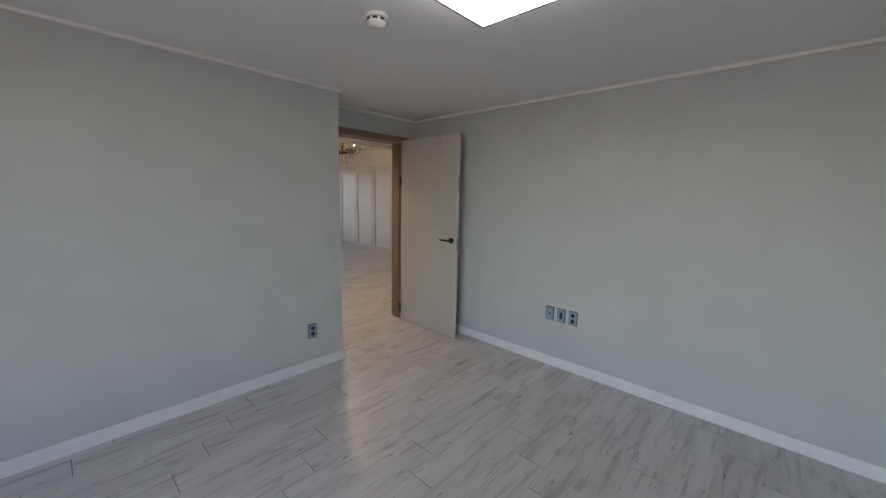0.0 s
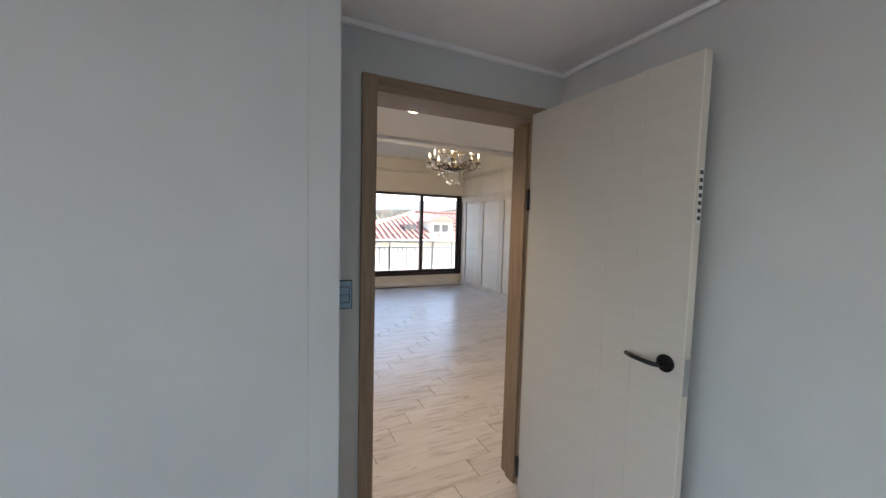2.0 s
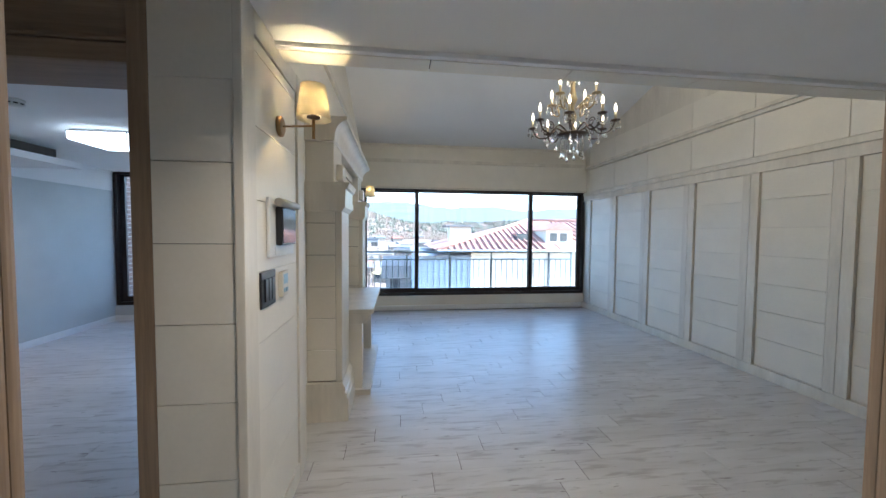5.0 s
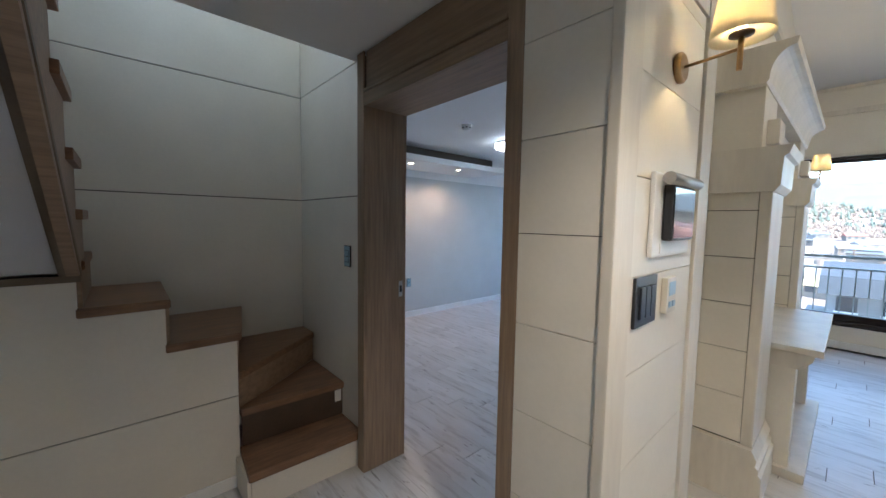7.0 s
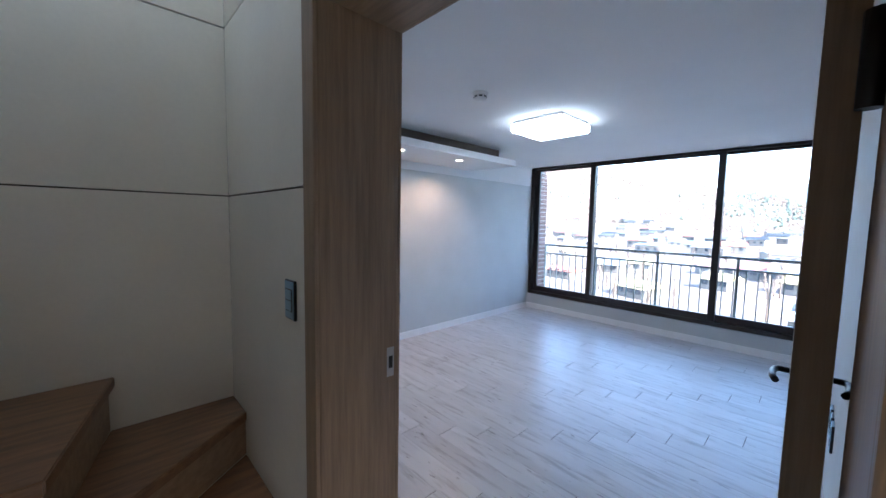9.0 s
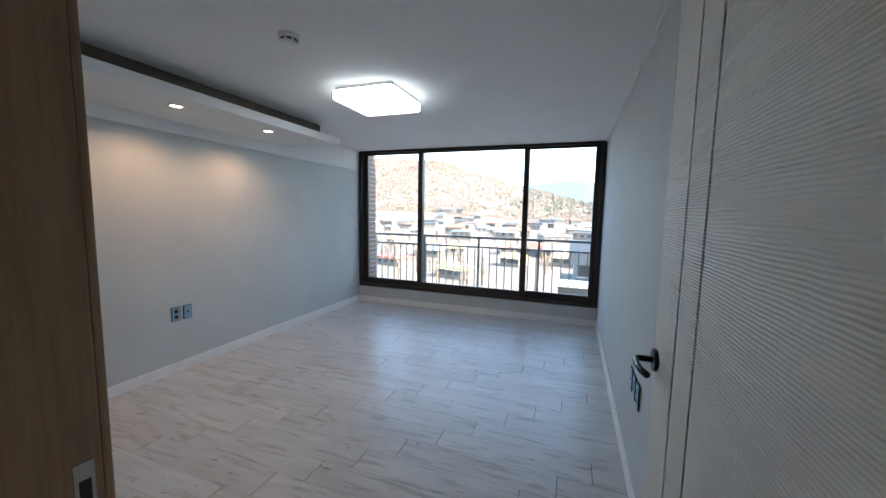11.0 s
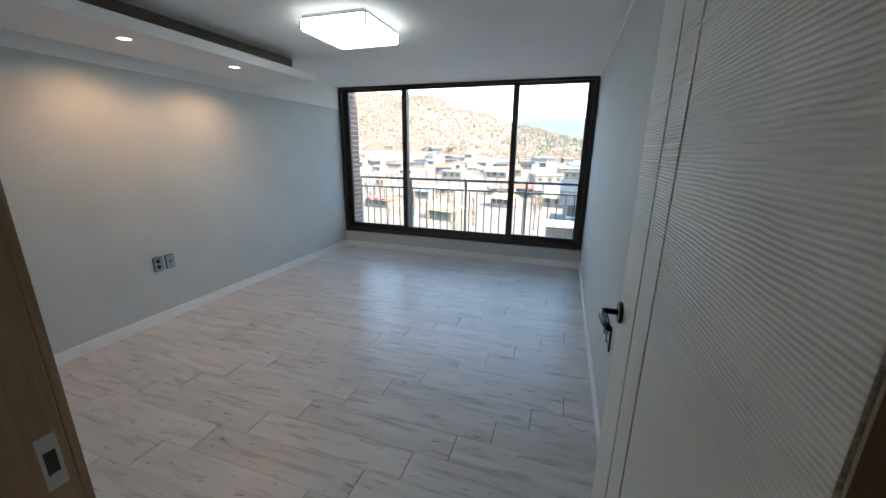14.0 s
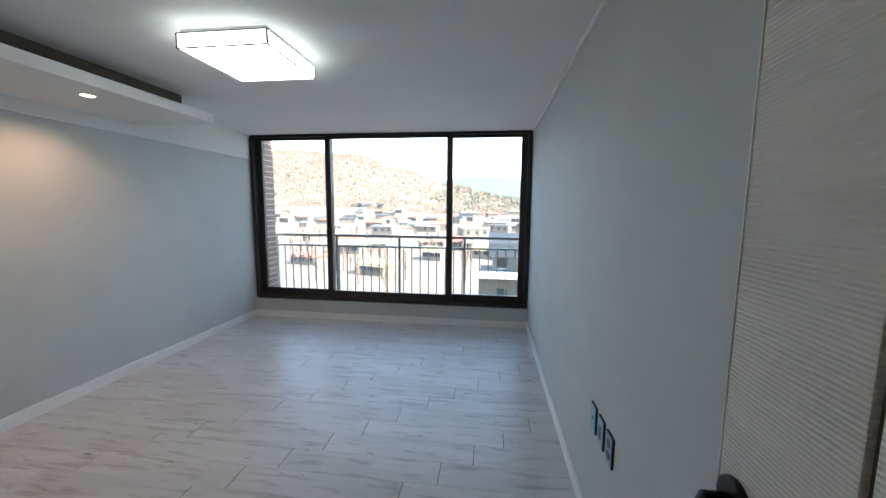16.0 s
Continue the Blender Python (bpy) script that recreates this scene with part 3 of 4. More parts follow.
def casing(name, xa, xb, y0, y1, top, wide, label, overpanel=0.0, stop=0):
    """A timber door lining with architraves; xa, xb: its two faces."""
    c = thing(name, ((xa + xb) / 2, (y0 + y1) / 2, 0), label, "door frame")
    c["kind"] = "structure"
    hx, hy = (xb - xa) / 2, (y1 - y0) / 2
    for s in (-1, 1):
        o, i = sorted((s * hy, s * (hy - wide)))
        part("jamb", boxes((-hx, hx, o, i, 0.001, top), bevel=0.004), FRAMEWOOD, c)
        part("architrave", boxes((hx, hx + 0.012, o, i, 0.001, top + overpanel), bevel=0.004), FRAMEWOOD, c)
        part("architrave", boxes((-hx - 0.012, -hx, o, i, 0.001, top), bevel=0.004), FRAMEWOOD, c)
        if stop:
            p, q = sorted((s * (hy - wide), s * (hy - wide - 0.014)))
            part("stop", boxes((-hx + 0.05, hx - 0.06, p, q, 0.001, top - wide), bevel=0.003), FRAMEWOOD, c)
    part("head", boxes((-hx, hx, -hy + wide, hy - wide, top - wide, top - 0.001), bevel=0.004), FRAMEWOODH, c)
    part("head_architrave", boxes((hx, hx + 0.010, -hy + wide, hy - wide, top - wide, top - 0.001), bevel=0.004), FRAMEWOODH, c)
    part("head_architrave", boxes((-hx - 0.010, -hx, -hy + wide, hy - wide, top - wide, top - 0.001), bevel=0.004), FRAMEWOODH, c)
    if overpanel:
        part("overpanel", boxes((-hx + 0.03, hx - 0.004, -hy + wide, hy - wide, top + 0.006, top + overpanel)), FRAMEWOODH, c)
        part("panel_bead", boxes((hx - 0.004, hx + 0.016, -hy + wide, hy - wide, top + 0.002, top + 0.016), bevel=0.004), FRAMEWOODH, c)
    return c


casing("door_frame_1", HW - 0.03, DW, 2.22, 3.213, 2.12, 0.065, "brown timber door lining with plain architrave", stop=1)
f2 = casing("door_frame_2", B2X, FW - 0.012, 0.700, 1.757, 2.045, 0.066, "brown timber door lining with a panel over the door", 0.205)
st = part("strike_plate", boxes((-0.112, -0.088, -0.4625, -0.4595, 0.962, 1.052)), STEEL, f2, "steel strike plate")
part("strike_hole", boxes((-0.107, -0.093, -0.4595, -0.459, 0.988, 1.026)), PLATEDARK, st)


# ---- stairs ----
def winder(outline, z, name="tread"):
    return prism(outline, "z", z - 0.045, z)


stairs = thing("staircase", (-4.1, 0.4, 0), "winding timber staircase with brown treads and cream side", "staircase")
stairs.location = (0, 0, 0)
SX, YB, YF = -4.677, -0.197, 0.42
PV = (-4.115, 0.42)
treads = [
    ([(SX, 0.695), (-4.09, 0.68), (PV[0], 0.40), (SX, 0.43)], 0.197),
    ([(SX, 0.46), (PV[0] - 0.005, 0.435), (PV[0], 0.40), (SX, -0.02)], 0.408),
    ([(SX, 0.0), (PV[0], 0.43), (PV[0], 0.35), (-4.25, YB), (SX, YB)], 0.605),
    ([(-4.27, YB), (PV[0] - 0.015, 0.435), (-3.82, 0.435), (-3.83, YB)], 0.815),
    ([(-3.85, YB), (-3.845, 0.435), (-3.54, 0.435), (-3.55, YB)], 1.022),
    ([(-3.57, YB), (-3.57, 0.36), (-3.035, 0.30), (-3.035, YB)], 1.21),
]
for o, z in treads:
    bm = prism(o, "z", z - 0.04, z)
    bmesh.ops.bevel(bm, geom=list(bm.edges), offset=0.004, segments=2, affect="EDGES")
    part("tread", bm, TREADWOOD, stairs)
part("riser", prism([(SX, 0.675), (-4.105, 0.66), (-4.105, 0.645), (SX, 0.66)], "z", 0, 0.157), CREAM, stairs, "cream bottom riser")
part("riser", prism([(SX, 0.435), (PV[0] - 0.01, 0.41), (PV[0] - 0.01, 0.40), (SX, 0.42)], "z", 0.197, 0.368), DARKRISER, stairs, "dark unfinished riser")
part("repair_patch", boxes((SX + 0.01, SX + 0.05, 0.434, 0.438, 0.285, 0.355)), WHITE, stairs, "white patch on the riser")
part("riser", prism([(SX, -0.02), (PV[0], 0.405), (PV[0], 0.39), (SX, -0.035)], "z", 0.408, 0.565), RISERWOOD, stairs)
part("riser", prism([(-4.25, YB), (PV[0], 0.40), (PV[0] + 0.015, 0.40), (-4.235, YB)], "z", 0.605, 0.775), RISERWOOD, stairs)
part("riser", boxes((-3.84, -3.825, YB, 0.405, 0.815, 0.982)), RISERWOOD, stairs)
part("riser", boxes((-3.56, -3.545, YB, 0.405, 1.022, 1.17)), RISERWOOD, stairs)
part("side_cheek", boxes((-4.11, -4.09, 0.421, 0.644, 0, 0.157)), CREAM, stairs)
side = part("side_panel", prism([(-4.11, 0), (-3.035, 0), (-3.035, 1.13), (-3.545, 1.13), (-3.545, 0.982), (-3.825, 0.982), (-3.825, 0.775), (-4.11, 0.775)], "y", 0.395, 0.41), JOINTSHADE, stairs)
part("board", prism([(-4.11, 0.485), (-3.035, 0.485), (-3.035, 1.13), (-3.545, 1.13), (-3.545, 0.982), (-3.825, 0.982), (-3.825, 0.775), (-4.11, 0.775)], "y", 0.41, 0.42), CREAM, side)
part("board", boxes((-4.11, -3.035, 0.41, 0.42, 0.0, 0.479)), CREAM, side)
part("skirting", boxes((-4.108, -3.035, 0.42, 0.43, 0, 0.06)), WHITE, stairs)
part("cap_rail", boxes((-3.56, -3.035, 0.39, 0.435, 1.131, 1.16), bevel=0.004), STRINGERDARK, stairs)
# upper flight over the recess
XO = -3.56
for k, (ya, z) in enumerate(((0.16, 1.42), (0.41, 1.62), (0.67, 1.82), (0.93, 2.01), (1.19, 2.20), (1.45, 2.39))):
    part("tread", boxes((XO - 0.02, -3.035, ya, ya + 0.33, z - 0.04, z), bevel=0.004), TREADWOOD, stairs)
    part("riser", boxes((XO + 0.04, -3.035, ya + 0.015, ya + 0.03, z - 0.19, z - 0.04)), RISERWOOD, stairs)
s0 = 1.165
steps = []
for ya, z in ((1.45, 2.39), (1.19, 2.20), (0.93, 2.01), (0.67, 1.82), (0.41, 1.62), (0.16, 1.42)):
    steps += [(ya + 0.30, z - 0.04), (ya + 0.03, z - 0.04)]
part("stringer", prism([(0.50, s0), (1.9, s0 + 1.4 * 0.70), (1.9, 2.35)] + steps + [(0.19, s0)], "x", XO, XO + 0.035), RISERWOOD, stairs, "pale timber stringer")
part("stringer_edge", prism([(0.435, s0 - 0.01), (1.9, s0 - 0.01 + 1.465 * 0.70), (1.9, s0 + 1.465 * 0.7 + 0.02), (0.435, s0 + 0.02)], "x", XO - 0.004, XO + 0.06), STRINGERDARK, stairs, "darker timber edge of the stringer")
part("soffit", prism([(0.435, s0 + 0.005), (1.91, s0 + 1.475 * 0.70), (1.91, s0 + 1.475 * 0.7 + 0.04), (0.435, s0 + 0.045)], "x", XO + 0.06, -3.035), SOFFIT, stairs, "grey-white plastered stair soffit")
tagged(stairs, "winding timber staircase with brown treads and cream side", "staircase")


# ---- mantel ----
mantel = thing("fireplace_mantel", (0, 0, 0), "cream boarded mantelpiece with two columns and a hearth shelf", "mantelpiece")
MX0, MX1 = -6.0, -8.05
for xa in (MX0, MX1 + 0.38):
    xb = xa - 0.38
    shaft = part("column", boxes((xb, xa - 0.01, LW, 2.185, 0.0, 1.58)), JOINTSHADE, mantel)
    for k in range(6):
        z = 0.30 + 0.235 * k
        part("block", boxes((xb - 0.002, xa, LW + 0.001, 2.155, z, min(z + 0.231, 1.56)), bevel=0.002), CREAM, shaft)
    part("block", boxes((xb - 0.004, xa + 0.002, 2.157, 2.205, 0.29, 1.565), bevel=0.008), CREAMTRIM, shaft)
    prof = [(LW, 0), (2.25, 0), (2.25, 0.165), (2.238, 0.178), (2.238, 0.205), (2.224, 0.215), (2.23, 0.245), (2.207, 0.29), (LW, 0.29)]
    part("base", prism(prof, "x", xb - 0.03, xa + 0.03), CREAMTRIM, shaft)
    prof = [(LW, 1.56), (2.21, 1.56), (2.232, 1.59), (2.232, 1.61), (2.236, 1.72), (2.252, 1.73), (2.265, 1.77), (LW, 1.77)]
    part("capital", prism(prof, "x", xb - 0.03, xa + 0.03), CREAMTRIM, shaft)
    part("upper_block", boxes((xb, xa, LW, 2.15, 1.771, 2.08), bevel=0.004), CREAM, shaft)
    part("corbel", boxes((xb + 0.1, xa - 0.1, 2.15, 2.20, 1.80, 1.92), bevel=0.008), CREAMTRIM, shaft)
for k, (z0, z1) in enumerate(((0.76, 1.05), (1.055, 1.345), (1.35, 1.64))):
    for j in range(3):
        a = MX0 - 0.385 - 0.43 * j
        part("board", boxes((a - 0.425, a, LW, 2.03, z0, z1), bevel=0.002), CREAM, mantel)
part("frieze", boxes((MX1 + 0.385, MX0 - 0.385, LW, 2.07, 1.66, 2.08), bevel=0.003), CREAM, mantel)
part("frieze_moulding", boxes((MX1 + 0.4, MX0 - 0.4, 2.07, 2.10, 1.66, 1.73), (MX1 + 0.4, MX0 - 0.4, 2.07, 2.09, 1.98, 2.05), bevel=0.006), CREAMTRIM, mantel)
crown = [(LW, 2.06), (2.155, 2.06), (2.165, 2.075)]
crown += [(2.165 + 0.085 * (1 - math.cos(a)), 2.08 + 0.125 * math.sin(a)) for a in [i * math.pi / 2 / 8 for i in range(9)]]
crown += [(2.256, 2.235), (LW, 2.235)]
part("crown", prism(crown, "x", MX1 - 0.06, MX0 + 0.05), CREAMTRIM, mantel, "coved cream crown moulding")
part("shelf", boxes((MX1 + 0.37, MX0 - 0.40, LW, 2.41, 0.71, 0.748), bevel=0.006), CREAMTRIM, mantel, "worn cream shelf over the hearth")
part("shelf_moulding", prism([(2.03, 0.62), (2.32, 0.62), (2.335, 0.64), (2.37, 0.67), (2.38, 0.709), (2.03, 0.709)], "x", MX1 + 0.39, MX0 - 0.42), CREAMTRIM, mantel)
for xa in (MX0 - 0.43, MX1 + 0.52):
    part("leg", boxes((xa - 0.12, xa, LW, 2.31, 0.05, 0.62), bevel=0.005), CREAM, mantel)
part("hearth_back", boxes((MX1 + 0.4, MX0 - 0.56, LW, 1.97, 0.05, 0.62)), PLATEDARK, mantel, "dark hearth opening")
part("hearth_slab", boxes((MX1 + 0.37, MX0 - 0.40, LW, 2.38, 0.0, 0.05), bevel=0.005), CREAMTRIM, mantel)


# ---- wall fittings ----
def socket(name, place, face, gang, label, cat):
    """A plate on a wall; face: '+x', '-y' or '+y'. gang: (offset, kind) for each module."""
    o = thing(name, place, label, cat)
    o.rotation_euler = (0, 0, {"+x": 0, "+y": radians(90), "-y": radians(-90), "-x": radians(180)}[face])
    for off, kind in gang:
        if kind == "switch":
            part("plate", boxes((0.0005, 0.009, off - 0.037, off + 0.037, -0.062, 0.062), bevel=0.003), PLATEDARK, o)
            part("cover", boxes((0.009, 0.011, off - 0.033, off + 0.033, -0.058, 0.058), bevel=0.001), PLATE, o)
            part("rocker", boxes((0.011, 0.0145, off - 0.022, off + 0.022, 0.002, 0.032), bevel=0.0015), PLATE, o)
            part("rocker", boxes((0.011, 0.0145, off - 0.022, off + 0.022, -0.032, -0.002), bevel=0.0015), PLATE, o)
            part("surround", boxes((0.0108, 0.0125, off - 0.025, off + 0.025, -0.035, 0.035)), PLATEDARK, o)
        else:
            part("plate", boxes((0.0005, 0.010, off - 0.036, off + 0.036, -0.06, 0.06), bevel=0.003), PLATEDARK, o)
            part("cover", boxes((0.010, 0.0115, off - 0.032, off + 0.032, -0.056, 0.056), bevel=0.001), PLATE, o)
            holes = ((0, 0.024), (0, -0.024)) if kind == "twin" else ((0, 0.0),)
            for hy, hz in holes:
                if kind == "data":
                    part("port", boxes((0.0115, 0.0125, off - 0.009, off + 0.009, -0.008, 0.008)), PLATEDARK, o)
                elif kind == "round":
                    part("port", boxes((0.0115, 0.013, off - 0.013, off + 0.013, -0.028, 0.028), bevel=0.001), PLATEDARK, o)
                else:
                    bm = lathe([(0.0175, 0), (0.0175, 0.002), (0.016, 0.002)], 20)
                    bmesh.ops.rotate(bm, verts=bm.verts, matrix=Matrix.Rotation(radians(90), 3, "Y"))
                    bmesh.ops.translate(bm, verts=bm.verts, vec=(0.0112, off + hy, hz))
                    part("outlet", bm, PLATEDARK, o)
    return o


socket("wall_socket", (B1W, 1.775, 0.335), "+x", [(0, "twin")], "blue-grey twin socket with dark rim on the wall", "socket")
socket("wall_socket", (-1.485, R1, 0.475), "-y", [(-0.105, "data"), (0, "round"), (0.105, "twin")], "row of three blue-grey socket plates low on the wall", "socket")
socket("wall_socket", (-6.73, B2L, 0.505), "+y", [(0.05, "data"), (-0.05, "twin")], "pair of blue-grey socket plates low on the wall", "socket")
socket("wall_socket", (-6.62, B2R, 0.535), "-y", [(-0.105, "data"), (0, "round"), (0.105, "twin")], "row of three blue-grey socket plates low on the wall", "socket")
socket("light_switch", (DW, 2.15, 1.185), "+x", [(0, "switch")], "blue-grey double light switch beside the door frame", "switch")
socket("light_switch", (-4.678, 0.52, 1.185), "+x", [(0, "switch")], "grey light switch on the cream stair wall", "switch")
socket("wall_socket", (-6.55, 2.03, 0.92), "+y", [(0, "twin")], "dark socket over the mantel shelf", "socket")
sw = thing("switch_panel", (-4.875, 2.055, 1.165), "black four-gang light switch with glossy keys", "switch")
part("plate", boxes((-0.085, 0.085, 0.0005, 0.01, -0.075, 0.075), bevel=0.003), PLATEDARK, sw)
for k in range(3):
    part("key", boxes((-0.055 + 0.04 * k, -0.022 + 0.04 * k, 0.01, 0.017, -0.05, 0.045), bevel=0.002), PLATEDARK, sw)
th = thing("thermostat", (-5.075, 2.055, 1.16), "small cream heating control with a dark display", "thermostat")
part("body", boxes((-0.045, 0.045, 0.0005, 0.02, -0.06, 0.06), bevel=0.004), CREAMTRIM, th)
part("display", boxes((-0.03, 0.03, 0.02, 0.0215, 0.0, 0.045)), PLATE, th)
part("button", boxes((-0.03, -0.005, 0.02, 0.023, -0.04, -0.02), bevel=0.002), PLATE, th)
part("button", boxes((0.005, 0.03, 0.02, 0.023, -0.04, -0.02), bevel=0.002), PLATE, th)
ic = thing("video_intercom", (-5.07, 2.055, 1.43), "white framed video intercom with a black glossy screen", "intercom")
part("back_frame", boxes((-0.17, 0.19, 0.0005, 0.015, -0.135, 0.125), bevel=0.006), WHITE, ic)
part("housing", boxes((-0.10, 0.12, 0.015, 0.045, -0.085, 0.09), bevel=0.01), PLATEDARK, ic)
part("screen", boxes((-0.092, 0.112, 0.045, 0.047, -0.075, 0.08)), SCREEN, ic, "glossy black screen")
bm = tube([(-0.12, 0.045, 0.105), (0.17, 0.045, 0.105)], 0.018, 14)
part("handset_roll", bm, STEEL, ic, "grey rolled film over the screen")
part("lower_label", boxes((-0.13, 0.13, 0.015, 0.018, -0.125, -0.092), bevel=0.001), WHITE, ic)


# ---- lamps ----
def sconce(x):
    s = thing("wall_sconce", (x, 2.055, 1.90), "brass wall sconce with a glowing cream fabric shade", "wall lamp", "wall sconces")
    bm = lathe([(0.046, 0), (0.048, 0.004), (0.048, 0.014), (0.04, 0.02)], 28)
    bmesh.ops.rotate(bm, verts=bm.verts, matrix=Matrix.Rotation(radians(-90), 3, "X"))
    part("backplate", bm, BRASS, s, "oval brass back plate").location = (-0.03, 0, 0.0)
    part("arm", tube([(-0.03, 0.015, 0.0), (0.0, 0.165, 0.0)], 0.005), BRASS, s)
    part("stem", tube([(0, 0.165, -0.06), (0, 0.165, 0.05)], 0.0075), BRASS, s)
    part("cup", lathe([(0.008, 0.03), (0.03, 0.036), (0.03, 0.042), (0.012, 0.05)], 20, (0, 0.165, 0)), IRON, s)
    sh = lathe([(0.078, 0.03), (0.056, 0.185)], 32, (0, 0.165, 0))
    bmesh.ops.delete(sh, geom=[f for f in sh.faces if len(f.verts) > 4], context="FACES_ONLY")
    ob = part("shade", sh, SHADE, s, "cream fabric shade")
    mod = ob.modifiers.new("thick", "SOLIDIFY")
    mod.thickness = 0.0015
    part("bulb", lathe([(0.008, 0.05), (0.02, 0.075), (0.02, 0.09), (0.01, 0.115), (0.003, 0.12)], 16, (0, 0.165, 0)), BULB, s)
    return s


sconce(-5.03)
sconce(-8.70)


def downlight(x, y, z, group):
    d = thing("downlight", (x, y, z), "small round recessed ceiling downlight, lit", "downlight", group)
    part("ring", lathe([(0.048, 0), (0.05, -0.004), (0.042, -0.006), (0.036, -0.002)], 28), WHITE, d)
    part("lens", lathe([(0.035, -0.001), (0.035, -0.003)], 24), SPOTGLOW, d, "glowing lens")
    return d


for sx in (-6.42, -7.235):
    downlight(sx, -1.24, 2.113, "cove downlights")
downlight(-4.22, 2.76, HALL, "hall downlight")


def ceiling_lamp(x, y, z, a, c, label):
    o = thing("ceiling_lamp", (x, y, z), label, "ceiling lamp", "square ceiling lamps")
    part("mounting", boxes((-a + 0.012, a - 0.012, -c + 0.012, c - 0.012, -0.024, 0), bevel=0.003), STEEL, o, "brushed metal tray")
    part("diffuser", boxes((-a, a, -c, c, -0.095, -0.024), bevel=0.003), LAMPGLOW, o, "glowing white diffuser")
    e = 0.004
    for r in [(sx * a - e, sx * a + e, sy * c - e, sy * c + e, -0.097, -0.022) for sx in (-1, 1) for sy in (-1, 1)]:
        part("edge_strip", boxes(r), DARKFRAME, o)
    for z0 in (-0.097, -0.026):
        for r in [(-a, a, s * c - e, s * c + e, z0, z0 + 0.005) for s in (-1, 1)] + [(s * a - e, s * a + e, -c, c, z0, z0 + 0.005) for s in (-1, 1)]:
            part("edge_strip", boxes(r), DARKFRAME, o)
    return o


ceiling_lamp(-7.17, -0.07, CEIL, 0.245, 0.245, "square white glowing ceiling lamp with thin grey edges")
ceiling_lamp(-0.99, 1.49, CEIL, 0.26, 0.26, "square white glowing bedroom ceiling lamp")


def smoke_detector(x, y, z):
    o = thing("smoke_detector", (x, y, z), "round white ceiling smoke detector with dark vents", "smoke detector", "smoke detectors")
    part("base", lathe([(0.052, 0), (0.054, -0.012), (0.05, -0.02)], 28), WHITE, o)
    part("dome", lathe([(0.044, -0.02), (0.044, -0.036), (0.034, -0.05), (0.014, -0.056)], 28), WHITE, o)
    for k in range(8):
        a = k * math.pi / 4
        bm = boxes((0.0435, 0.0455, -0.011, 0.011, -0.034, -0.024))
        bmesh.ops.rotate(bm, verts=bm.verts, matrix=Matrix.Rotation(a, 3, "Z"))
        part("vent", bm, PLATEDARK, o)
    return o


smoke_detector(-1.69, 1.50, CEIL)
smoke_detector(-6.20, -0.05, CEIL)

# dropped light box along the bedroom wall
cove = setting("trim_light_box", boxes((-8.02, -5.76, B2L + 0.013, -1.02, 2.115, 2.185), bevel=0.003), CEILPAPER, "white dropped light box along the bedroom wall", "light box")
# shade of the gap below the ceiling, put in as a dark upstand
part("shade_upstand", boxes((-7.93, -5.80, B2L + 0.013, -1.22, 2.186, CEIL - 0.001)), JOINTSHADE, cove, "upstand coloured dark for the shade over the light box")


# ---- chandelier ----
def arc(points, n=5):
    """A smooth line through the points."""
    out = []
    p = [Vector(q) for q in points]
    p = [2 * p[0] - p[1]] + p + [2 * p[-1] - p[-2]]
    for i in range(1, len(p) - 2):
        for k in range(n):
            t = k / n
            a, c, d, e = p[i - 1], p[i], p[i + 1], p[i + 2]
            out.append(0.5 * (2 * c + (d - a) * t + (2 * a - 5 * c + 4 * d - e) * t * t + (3 * c - a - 3 * d + e) * t ** 3))
    return out + [p[-2]]


def drop_chain(x, y, z, n, big=0.013):
    """A string of cut beads that ends in a pendant."""
    prof = []
    for i in range(n):
        c = z - 0.013 * i
        prof += [(0.0015, c + 0.0065), (0.0065, c), (0.0015, c - 0.0062)]
    c = z - 0.013 * n - big
    prof += [(0.002, c + big * 1.4), (big * 0.55, c + big * 0.6), (big * 0.85, c - big * 0.3), (big * 0.5, c - big), (0.001, c - big * 1.45)]
    bm = lathe(prof, 6, (x, y, 0))
    for f in bm.faces:
        f.smooth = False
    return bm


ch = thing("chandelier", (-6.03, 3.99, 1.97), "dark bronze crystal chandelier with lit candle bulbs", "chandelier")
part("rod", tube([(0, 0, 0.66), (0, 0, 1.99)], 0.007), IRON, ch)
part("column", lathe([(0.012, 0.20), (0.03, 0.235), (0.022, 0.27), (0.012, 0.30), (0.028, 0.34), (0.034, 0.37), (0.014, 0.42), (0.016, 0.46), (0.034, 0.50), (0.026, 0.53), (0.018, 0.60), (0.03, 0.64), (0.04, 0.68), (0.04, 0.70), (0.01, 0.72)], 16), IVORYGOLD, ch, "turned ivory-gold column")
part("core", tube([(0, 0, 0.2), (0, 0, 0.66)], 0.006), BRASS, ch)
part("dish", lathe([(0.02, 0.195), (0.085, 0.21), (0.125, 0.225), (0.12, 0.23), (0.03, 0.215)], 28), IRON, ch, "shallow dark dish")


